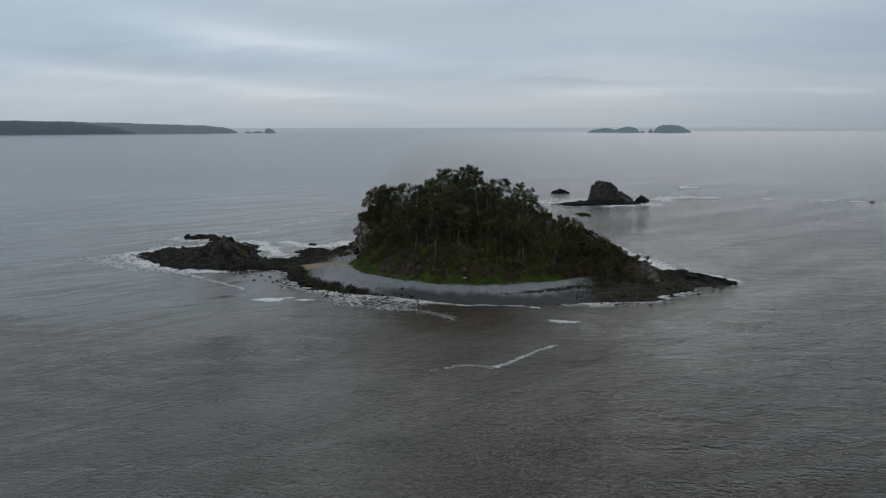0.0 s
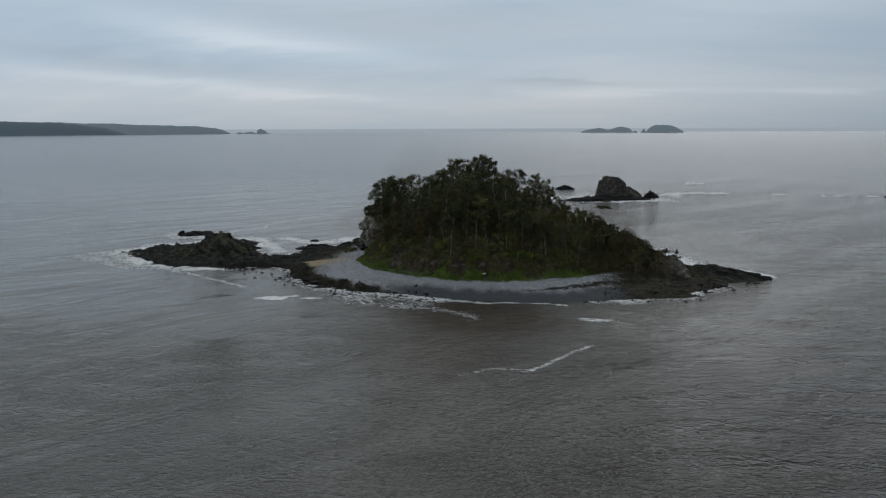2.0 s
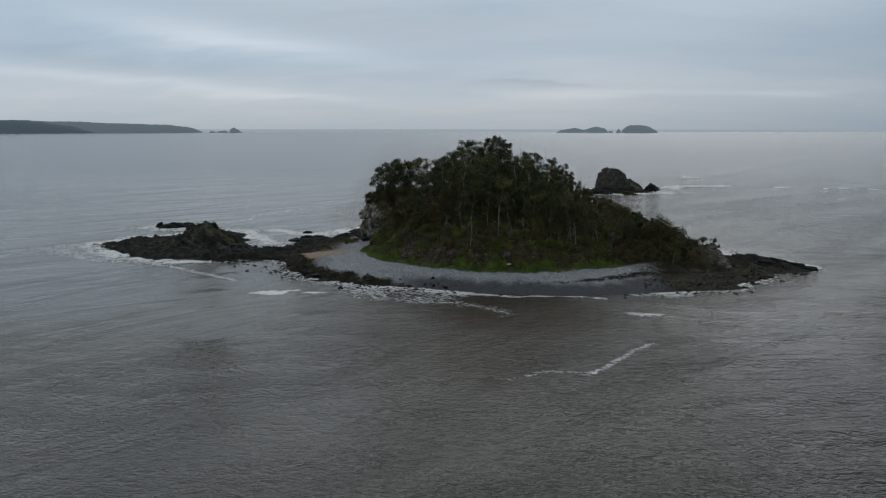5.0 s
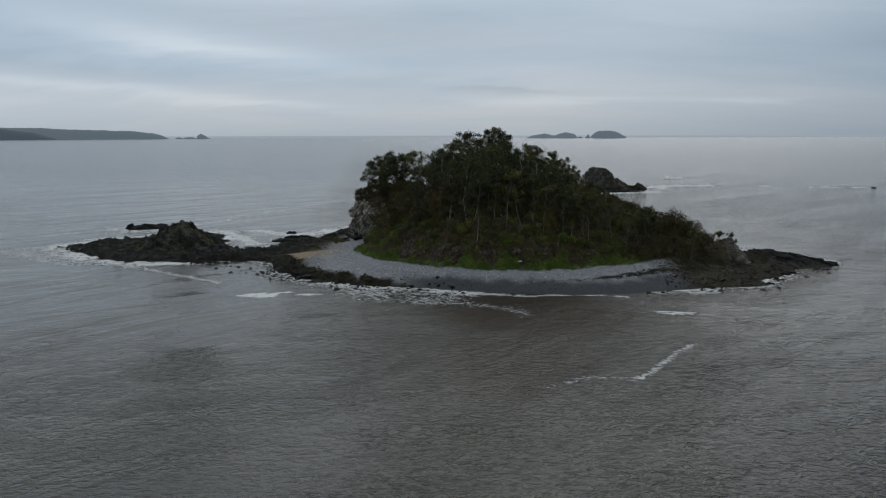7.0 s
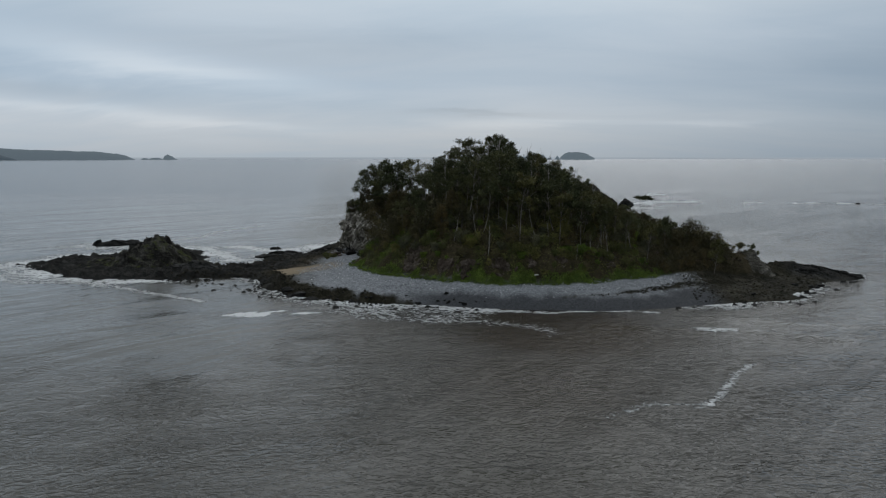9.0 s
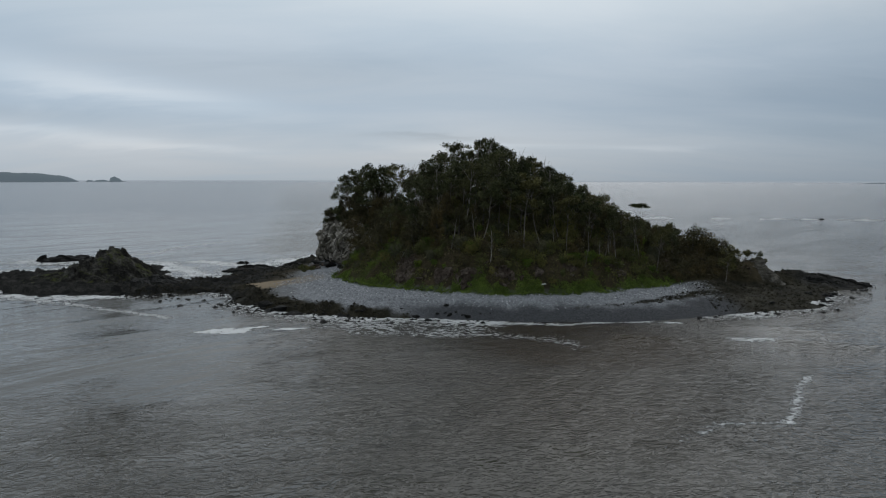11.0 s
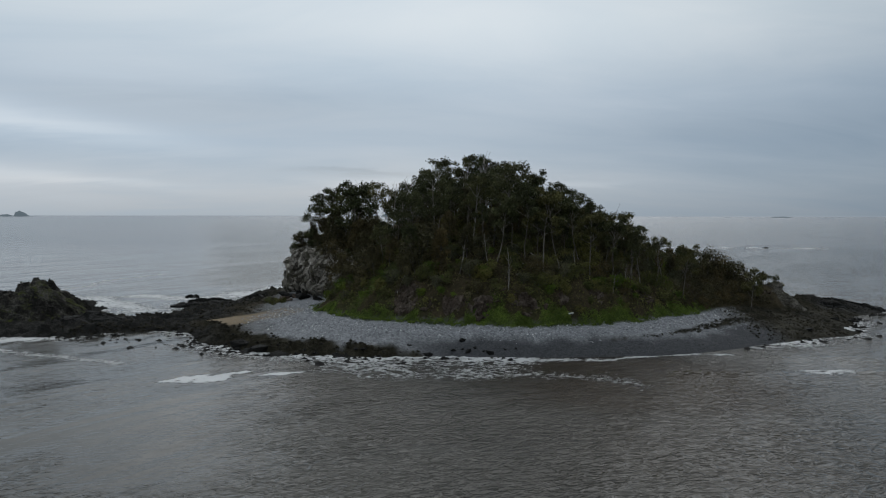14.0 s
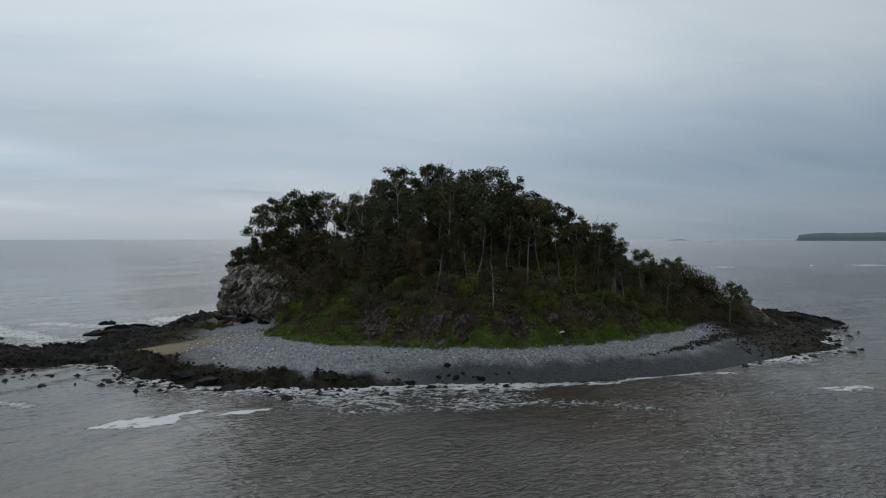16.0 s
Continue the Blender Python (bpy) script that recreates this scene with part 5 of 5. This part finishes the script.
for x, y, z, s in [(-86.6, 33.0, 13.0, 1.5), (-85.2, 30.6, 13.2, 1.8), (-84.0, 31.8, 13.0, 2.0), (-86.0, 36.0, 12.6, 1.4), (-82.8, 28.6, 13.0, 1.9)]:
    put(random.choice(KNOB), x, y, s, group="small trees on the cliff edge", base=z, sink=0.3)
for x, y, z, s in [(-86.3, 33.5, 12.6, 1.2), (-84.8, 31, 12.8, 1.3), (-88, 37.5, 12.0, 0.9), (-82.6, 27.5, 12.6, 1.2), (-80.6, 25.5, 12.6, 1.3), (-79, 23.5, 12.4, 1.3), (-77.5, 20.5, 12.0, 1.3), (-75.5, 18, 11.0, 1.3), (-74.2, 15.5, 9.5, 1.3), (-83.5, 29.5, 12.8, 1.0)]:
    put(random.choice(WIND + OLIVE), x, y, s, group="bushes on the cliff top", base=z, sink=0.5)
umbrella = make_flat_top(420, 8.6, 1.25, 0.36)
put(umbrella, -7.3, 36.4, (19.0 - height(-7.3, 36.4)) / 9.0)
for x, y, s in [(3.4, 10.2, 1.2), (1.6, 9.8, 1.4), (0.2, 10.8, 1.5), (-1.8, 12.2, 1.6), (-3.4, 10.8, 1.5), (5.2, 10.6, 0.9), (2.6, 11.6, 1.3), (-0.8, 13.2, 1.5)]:
    put(random.choice(OLIVE), x, y, s, sink=0.3, group="scrub on the slope")
for x, y, s in [(-7, 14, 2.0), (-9, 11, 1.9)]:
    put(random.choice(WIND), x, y, s, group="wind-bent bushes")
for x, y, s in [(-29.5, -9.5, 1.0), (-27.5, -9.0, 0.8), (-77.5, 6.5, 1.2), (-75.5, 5.0, 1.1), (-73.5, 4.0, 0.8), (-60, -6, 0.9), (-52, -10, 0.8), (-16.7, 3.0, 1.0)]:
    put(random.choice(GREEN), x, y, s, group="bright bushes")


# ---- cover of the slope ----
def front_line(x):
    """The hill's foot along the beach."""
    return np.interp(x, [p[0] for p in HILL[:11]], [p[1] for p in HILL[:11]])


def scatter_cards(name, mat, label, category, n, box, weight, leaf, lift, seed, upright=0.0, mound=0.0, hug=False):
    rs = np.random.RandomState(seed)
    x = rs.uniform(box[0], box[1], n)
    y = rs.uniform(box[2], box[3], n) + (front_line(x) if hug else 0)
    z, dw, dv = land(x, y)
    ok = rs.random(n) < weight(x, y, z, dv)
    x, y, z = x[ok], y[ok], z[ok]
    c = len(x)
    p = np.stack([x, y, z + lift * rs.random(c) ** 1.5 + mound * smooth(0.45, 0.65, fbm(x / 0.9, y / 0.9, 0, 27, 3))], 1)
    a = rs.normal(size=(c, 3))
    a[:, 2] = np.abs(a[:, 2]) + upright
    a /= np.linalg.norm(a, axis=1)[:, None]
    b = np.cross(a, rs.normal(size=(c, 3)))
    b /= np.linalg.norm(b, axis=1)[:, None]
    l = leaf * (0.6 + 0.8 * rs.random(c))[:, None]
    w = l * (0.28 + 0.25 * rs.random(c))[:, None]
    v = np.stack([p - a * l / 2, p + b * w / 2, p + a * l / 2, p - b * w / 2], 1).reshape(-1, 3)
    ob = mesh_object(name, v, np.arange(4 * c).reshape(-1, 4), mat, flat=True)
    return tagged(ob, label, category, kind="stuff")


def clumped(x, y, s, seed):
    return smooth(0.42, 0.62, fbm(x / s, y / s, 0, seed, 3))


scatter_cards("undergrowth", BRUSH_LEAF, "tangled olive-brown undergrowth covering the hillside", "undergrowth", 100000, (-90, 16, -17, 24),
              lambda x, y, z, dv: smooth(0.4, 1.4, dv) * smooth(-12, -18, x) * smooth(18, 11, dv) * (1 - bare(x, y)) * (0.35 + 0.65 * clumped(x, y, 3.0, 7)), 0.36, 1.0, 31)
scatter_cards("cliff_top_scrub", OAK_LEAF, "low dark scrub over the top of the cliff", "undergrowth", 60000, (-93, -68, 8, 46),
              lambda x, y, z, dv: smooth(0.8, 1.8, dv) * smooth(14, 9, dv) * (0.3 + 0.7 * clumped(x, y, 2.0, 19)), 0.42, 1.3, 34)
scatter_cards("dark_scrub", OAK_LEAF, "low dark scrub on the seaward end of the hill", "undergrowth", 50000, (-20, 11, -9, 24),
              lambda x, y, z, dv: smooth(-0.1, 0.6, dv) * smooth(8.0, 6.0, x) * smooth(-18, -12, x) * (0.4 + 0.6 * clumped(x, y, 2.0, 23)), 0.38, 1.0, 36)
scatter_cards("dry_brush", DRY_LEAF, "dry brown stalks and dead twigs among the scrub", "undergrowth", 34000, (-86, 14, -17, 24),
              lambda x, y, z, dv: smooth(1.5, 4.0, dv) * 0.8 * (1 - 0.8 * bare(x, y)) * clumped(x, y, 2.5, 17), 0.45, 0.9, 32, 1.2)
scatter_cards("grass", GRASS_LEAF, "bright green grass strip above the shingle", "grass", 190000, (-82, -9, -1.6, 3.0),
              lambda x, y, z, dv: smooth(-0.8, -0.3, dv + 1.6 * (fbm(x / 3, y / 3, 0, 77, 3) - 0.5)) * smooth(1.5, 0.6, dv + 5 * (fbm(x / 3, y / 3, 0, 77, 3) - 0.5)) * (1 - bare(x, y)) * smooth(-9, -15, x) * (1 - 0.4 * smooth(-38, -26, x)) * (0.35 + 0.65 * clumped(x, y, 1.1, 27)), 0.20, 0.14, 33, 0.5, 0.42, True)
scatter_cards("slope_grass", GRASS_LEAF, "patches of green grass higher on the slope", "grass", 60000, (-82, -9, 2.0, 9.0),
              lambda x, y, z, dv: np.maximum(smooth(0.52, 0.6, fbm(x / 3.4, y / 3.4, 0, 78, 3)) * smooth(7, 3, dv) * 0.3, 0.9 * smooth(2.2, 1.0, to_line(GULLY, x, y))) * (0.3 + 0.7 * clumped(x, y, 1.1, 27)), 0.22, 0.2, 35, 0.5, 0.3, True)

# ---- rocks in the hillside ----
def scar(a, b, rx, ry, seed):
    """A patch of broken rock beds breaking out of the slope."""
    xs, ys = np.arange(a - rx * 1.2, a + rx * 1.2, 0.22), np.arange(b - ry * 1.2, b + ry * 1.2, 0.22)
    x, y = (v.ravel() for v in np.meshgrid(xs, ys))
    z = land(x, y)[0]
    r = np.hypot((x - a) / rx, (y - b) / ry) + (fbm(x / 1.2, y / 1.2, 0, seed, 3) - 0.5) * 0.6
    p, q = x + 0.6 * z + 0.8 * fbm(x, y, 0, seed + 1, 2), z - 0.5 * x + 0.8 * fbm(x, y, 0, seed + 2, 2)
    out = (blocks(p / 1.3, q / 0.7, seed + 3) - 0.4) * 0.75 + (blocks(p / 0.55, q / 0.4, seed + 4) - 0.5) * 0.5
    lift = smooth(1.05, 0.75, r) * (0.15 + out) - 0.5 * smooth(0.9, 1.1, r)
    v = np.stack([x, y - 0.75 * lift, z + 0.45 * lift], 1)
    ob = mesh_object("hillside_outcrop", v, grid_faces(len(xs), len(ys), r < 1.1), SCREE, flat=True)
    return tagged(ob, "bare brown-grey broken rock in the hillside", "rock", "bare rock in the hillside")


for i, place in enumerate(SCARS):
    scar(*place, 800 + 10 * i)
random.seed(21)
for x, y, s in CRAGS:
    for k in range(7):
        boulder(x + random.gauss(0, 1.0), y + random.gauss(0, 0.8), s * random.choice([0.25, 0.35, 0.45, 0.6, 0.85]), "brown-grey rock standing out of the hillside", "rocks in the hillside", BROWN_ROCKS)


# ---- loose stones ----
def stones(name, label, mat, n, box, weight, lo, hi, seed, floor=-9.0):
    """Many small broken stones, joined."""
    rs = np.random.RandomState(seed)
    x, y = rs.uniform(box[0], box[1], n), rs.uniform(box[2], box[3], n)
    z, dw, dv = land(x, y)
    ok = (rs.random(n) < weight(x, y, z, dv, dw))
    z = np.maximum(z, floor)
    x, y, z = x[ok], y[ok], z[ok]
    c = len(x)
    shape = np.array([(1, 0, 0), (0, 1, 0), (-1, 0, 0), (0, -1, 0), (0.2, 0.1, 0.8), (-0.1, 0.1, -0.8)], float)
    faces = np.array([(0, 1, 4), (1, 2, 4), (2, 3, 4), (3, 0, 4), (1, 0, 5), (2, 1, 5), (3, 2, 5), (0, 3, 5)])
    size = lo + (hi - lo) * rs.random(c) ** 2.5
    turn = rs.uniform(0, 6.28, c)
    v = shape[None] * (0.7 + 0.6 * rs.random((c, 6, 1))) * size[:, None, None]
    ca, sa = np.cos(turn)[:, None], np.sin(turn)[:, None]
    v = np.stack([v[..., 0] * ca - v[..., 1] * sa + x[:, None], v[..., 0] * sa + v[..., 1] * ca + y[:, None], v[..., 2] * 0.8 + z[:, None] + 0.1 * size[:, None]], -1)
    f = (faces[None] + 6 * np.arange(c)[:, None, None]).reshape(-1, 3)
    ob = mesh_object(name, v.reshape(-1, 3), f, mat, flat=True)
    return tagged(ob, label, "stones", kind="stuff")


def make_shingle():
    m, tr, bsdf = material("shingle_stone", 0.8)
    g = tr.nodes.new("ShaderNodeNewGeometry")
    c = ramp_node(tr, g.outputs["Random Per Island"], [(0.0, (0.09, 0.095, 0.105)), (0.5, (0.24, 0.25, 0.265)), (0.86, (0.36, 0.37, 0.38)), (1.0, (0.68, 0.68, 0.66))])
    tr.links.new(c, bsdf.inputs["Base Color"])
    bsdf.inputs["Specular IOR Level"].default_value = 0.2
    return m


SHINGLE = make_shingle()
stones("shingle", "loose grey shingle stones on the beach", SHINGLE, 70000, (-96, 4, -24, 16), lambda x, y, z, dv, dw: smooth(0.3, -0.5, dv) * smooth(1.4, 2.6, z) * 0.8 * smooth(-0.8, 1.0, dw - weed_edge(x)) * smooth(-2, -8, x) * smooth(1.0, 1.9, to_line(WRACK, x, y)), 0.05, 0.19, 61)
stones("wet_shingle", "dark wet stones low on the beach", WET_ROCK, 3500, (-70, 6, -26, 0), lambda x, y, z, dv, dw: smooth(0.3, -0.5, dv) * smooth(2.2, 1.4, z) * (dw > -1.5) * 0.7 * clumped(x, y, 2.5, 67), 0.04, 0.12, 62)
stones("weedy_rubble", "dark weed-covered rubble at low water", WEED, 26000, (-122, -46, -26, 6), lambda x, y, z, dv, dw: smooth(2.1, 1.3, z) * smooth(-3.0, -0.5, dw + 3 * (fbm(x / 3, y / 3, 0, 66, 3) - 0.5)) * (dv < 0) * smooth(-44, -56, x) * smooth(1.2, -0.4, dw - weed_edge(x)) * clumped(x, y, 2.2, 68), 0.06, 0.38, 63)
stones("pool_rubble", "black wet rocks standing in the shallow pool by the neck", WET_ROCK, 5200, (-124, -70, -26, 3), lambda x, y, z, dv, dw: smooth(-5.5, -1.0, dw) * smooth(1.0, -0.5, dw) * clumped(x, y, 2.6, 74) * 0.5, 0.12, 0.55, 67, -0.05)
stones("reef_rubble", "black and brown rubble covering the reef flat", WEED, 12000, (-8, 42, -18, 24), lambda x, y, z, dv, dw: smooth(-1.8, 0.0, dw + 3 * (fbm(x / 3, y / 3, 0, 66, 3) - 0.5)) * (dv < -0.5) * 0.5, 0.08, 0.34, 64)
stones("wrack_weed", "black heaps of cast-up weed along the tide line", WEED, 60000, (-30, 5, -21, -2), lambda x, y, z, dv, dw: smooth(1.5, 0.5, to_line(WRACK, x, y) + 0.9 * smooth(-16, -24, x)) * (dv < -0.3) * clumped(x, y, 1.2, 69) * 0.35, 0.06, 0.24, 66)
stones("isthmus_rubble", "dark rubble over the low neck of rock", WEED, 4500, (-126, -92, -6, 40), lambda x, y, z, dv, dw: (dw > -1) * smooth(7, 10, np.hypot(x + 92, y - 7)) * 0.5, 0.1, 0.45, 65)

# ---- breakers out at sea ----
def make_foam():
    m, tr, bsdf = material("white_water", 0.7)
    f = noise_node(tr, place_node(tr), 0.8, 4, 0.6)
    tr.links.new(ramp_node(tr, f, [(0.35, (0.45, 0.46, 0.47)), (0.6, (0.72, 0.73, 0.73))]), bsdf.inputs["Base Color"])
    return m


WHITE_WATER = make_foam()


def breaker(line, wide, tall, seed, cover, label):
    """A low curling crest of white water along a line, torn into pieces."""
    pts = np.array([along(line, t) for t in np.linspace(0, 1, 240)])
    s = np.r_[0, np.cumsum(np.hypot(*np.diff(pts, axis=0).T))]
    full = smooth(0.5 - cover, 0.62 - cover, fbm(s / 14, 0 * s, 0, seed, 3) - 0.1)
    full = full * smooth(0, 0.12, s / s[-1]) * smooth(1, 0.88, s / s[-1])
    thick = full * (0.3 + 1.2 * fbm(s / 4, 0 * s, 0, seed + 1, 3))
    verts = []
    for k, h in ((-1.0, -0.4), (-0.45, 0.6), (-0.1, 1.0), (0.25, 0.75), (1.0, -0.4)):
        y = pts[:, 1] + k * wide * thick + min(2.5, 4 * wide) * (fbm(s / 9, 0 * s, 0, seed + 2, 4) - 0.5)
        z = np.where(full > 0.05, h * tall * thick * (0.7 + 0.6 * fbm(s / 1.5, k + 0 * s, 0, seed + 3, 2)), -0.6)
        verts.append(np.stack([pts[:, 0], y, z], 1))
    ob = mesh_object("breaker", np.concatenate(verts), grid_faces(len(s), 5), WHITE_WATER)
    return tagged(ob, label, "breaking wave", "breakers off the island")


breaker([(85, 274), (110, 270), (150, 268), (190, 262), (240, 270), (300, 262), (380, 270)], 1.2, 0.5, 701, -0.01, "thin torn line of breaking wave on open water")
breaker([(24, 243), (45, 262), (60, 268), (82, 272)], 2.6, 0.9, 711, 0.08, "white breaking wave beside the islet")
breaker([(56, 338), (78, 346)], 3.0, 1.0, 721, 0.25, "short white breaker behind the islet")
breaker([(-26, 216), (-10, 212), (8, 212), (26, 222)], 1.6, 0.5, 731, 0.15, "surf along the low reef of the islet")

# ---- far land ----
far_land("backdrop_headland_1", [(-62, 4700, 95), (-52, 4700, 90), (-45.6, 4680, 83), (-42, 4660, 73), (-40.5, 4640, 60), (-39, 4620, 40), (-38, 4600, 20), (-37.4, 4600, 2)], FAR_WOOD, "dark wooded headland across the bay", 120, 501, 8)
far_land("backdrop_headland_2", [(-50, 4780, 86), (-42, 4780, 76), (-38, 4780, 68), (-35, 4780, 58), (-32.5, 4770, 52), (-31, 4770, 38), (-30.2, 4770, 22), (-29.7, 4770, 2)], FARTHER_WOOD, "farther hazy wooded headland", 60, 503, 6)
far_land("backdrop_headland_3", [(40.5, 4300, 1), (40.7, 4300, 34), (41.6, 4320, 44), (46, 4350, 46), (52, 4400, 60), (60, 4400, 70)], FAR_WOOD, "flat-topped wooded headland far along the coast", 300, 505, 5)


def far_isle(name, turn, dist, wide, tall, seed, shape, label):
    """A small far island: its skyline as shares of its width and height."""
    n = 48
    t = np.linspace(0, 1, n)
    h = np.interp(t, [p[0] for p in shape], [p[1] for p in shape]) * tall
    h = np.maximum(h + (fbm(t * 14, 0, 0, seed, 4) - 0.5) * tall * 0.16 * (h > 1), 0.2)
    off = (t - 0.5) * wide
    rows = []
    for w, k in ((-0.5, -0.2), (-0.38, 0.45), (-0.15, 0.95), (0.1, 1.0), (0.5, -0.2)):
        rows.append(np.stack([off, np.full(n, w * wide * 0.45), h * k], 1))
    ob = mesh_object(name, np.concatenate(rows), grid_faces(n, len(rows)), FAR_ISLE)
    a = radians(turn)
    ob.matrix_world = pose(math.sin(a) * dist, math.cos(a) * dist - 150, 0, 0, 0, -turn)
    return tagged(ob, label, "far island", kind="structure")


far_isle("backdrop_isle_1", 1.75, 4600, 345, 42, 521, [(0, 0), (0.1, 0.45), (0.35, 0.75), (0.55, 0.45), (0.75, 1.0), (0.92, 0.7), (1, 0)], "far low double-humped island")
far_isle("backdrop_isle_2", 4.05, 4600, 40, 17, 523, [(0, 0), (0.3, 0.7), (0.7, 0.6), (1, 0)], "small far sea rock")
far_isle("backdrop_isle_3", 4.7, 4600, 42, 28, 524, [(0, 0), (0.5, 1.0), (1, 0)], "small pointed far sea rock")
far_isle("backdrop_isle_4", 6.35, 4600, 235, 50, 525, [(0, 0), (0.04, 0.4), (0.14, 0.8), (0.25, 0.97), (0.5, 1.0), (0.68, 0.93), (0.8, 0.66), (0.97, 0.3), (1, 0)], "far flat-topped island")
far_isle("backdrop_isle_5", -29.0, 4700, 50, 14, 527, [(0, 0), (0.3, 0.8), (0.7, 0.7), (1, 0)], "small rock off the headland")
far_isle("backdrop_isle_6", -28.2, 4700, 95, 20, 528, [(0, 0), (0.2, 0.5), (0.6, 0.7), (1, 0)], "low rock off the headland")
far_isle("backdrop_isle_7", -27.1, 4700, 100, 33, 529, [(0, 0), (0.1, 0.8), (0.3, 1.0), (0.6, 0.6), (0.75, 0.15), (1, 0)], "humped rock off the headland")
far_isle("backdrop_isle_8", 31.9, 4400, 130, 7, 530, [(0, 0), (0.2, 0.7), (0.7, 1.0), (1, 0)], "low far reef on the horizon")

# ---- small things on the shore ----
def fallen_log(a, c, r, seed):
    rnd = random.Random(seed)
    verts, faces = [], []
    a, c = Vector(a), Vector(c)
    pts = [a.lerp(c, t / 6) + Vector((rnd.gauss(0, 0.06), rnd.gauss(0, 0.06), rnd.gauss(0, 0.06))) for t in range(7)]
    tube(verts, faces, pts, [r * (1 - 0.1 * t) for t in range(7)], 6)
    for t in (3, 4, 5):
        tube(verts, faces, limb(rnd, pts[t], (rnd.gauss(0, 1), rnd.gauss(0, 1), 0.8), 0.9, 0.15, 3), [r * 0.4, r * 0.3, r * 0.2, 0.01], 4)
    return tagged(mesh_object("fallen_log", verts, faces, DEAD_WOOD), "bleached fallen branch lying on the slope", "log", "fallen branches")


for i, (x0, y0, x1, y1, r) in enumerate([(-47, -11.5, -42.5, -8.0, 0.12), (-45.5, -9, -41, -10.5, 0.10), (-40.5, -8.5, -37.5, -10.5, 0.10), (-43, -7, -46.5, -5, 0.10), (-33, -9, -30, -7, 0.09), (-66, -6.5, -64, -3, 0.10), (-25, -6.5, -22, -6.5, 0.09)]):
    fallen_log((x0, y0, height(x0, y0) + 0.15), (x1, y1, height(x1, y1) + 0.35), r, 600 + i)


def make_board():
    m, tr, bsdf = material("weathered_white_paint", 0.7)
    f = noise_node(tr, place_node(tr), 6.0, 4, 0.6)
    tr.links.new(ramp_node(tr, f, [(0.3, (0.45, 0.45, 0.43)), (0.7, (0.75, 0.75, 0.73))]), bsdf.inputs["Base Color"])
    bm = bmesh.new()
    bmesh.ops.create_cube(bm, size=1.0)
    for v in bm.verts:
        v.co = Vector((v.co.x * 0.95, v.co.y * 0.3, v.co.z * 0.16))
    bmesh.ops.bevel(bm, geom=bm.edges[:], offset=0.03, segments=2, affect="EDGES")
    me = bpy.data.meshes.new("drift_board")
    bm.to_mesh(me)
    bm.free()
    me.materials.append(m)
    ob = new("drift_board", me)
    ob.matrix_world = pose(-39, -15.2, height(-39, -15.2) + 0.12, 8, -5, 15)
    return tagged(ob, "white weathered board washed up in the beach grass", "board")


make_board()
for x, y, s in [(-88.5, 22.5, 1.3), (-87, 20.5, 1.0), (-90.5, 25, 1.2), (-86.0, 23.5, 1.1)]:
    boulder(x, y, s, "grey-brown boulder at the foot of the cliff", "boulders under the cliff", BROWN_ROCKS)
for x, y, s in [(-89.5, 21.5, 0.5), (-91, 23.5, 0.55), (-88, 19.5, 0.45), (-92, 26, 0.5), (-90, 19.5, 0.4)]:
    put(random.choice(SHRUBS), x, y, s, sink=0.2, group="low scrub under the cliff")

for x, y, s in [(-84.6, 21.6, 1.7), (-86.2, 24.2, 1.6), (-81.4, 17.6, 1.1), (-88.6, 27.6, 1.6), (-85.6, 22.8, 1.2), (-87.2, 25.8, 1.3), (-82.2, 18.8, 0.9), (-90, 30, 1.3)]:
    boulder(x + 0.5, y + 0.3, s * 0.95, "black broken rock in the hollow under the cliff", "black rocks under the cliff", DARK_ROCKS)
for x, y, z, s in [(-75.5, 11.2, 4.2, 1.3), (-76.8, 12.8, 4.8, 1.2), (-75.2, 12.6, 7.0, 1.4), (-77.3, 15.0, 7.5, 1.2), (-76.3, 14.4, 9.3, 1.3), (-74.2, 9.4, 3.9, 1.1)]:
    put(random.choice(OLIVE), x, y, s, sink=0.4, base=z, group="scrub on the slope")
for x, y, top in [(-77, 24.5, 20.5), (-74, 21.5, 20.0), (-71.5, 25, 21.5), (-80, 27.5, 20), (-69, 20, 20.0), (-72, 17.5, 17.5), (-82.5, 31.5, 19)]:
    put(random.choice(OAKS), x, y, (top - height(x, y)) / 9.0, group="sheoaks on the hill")
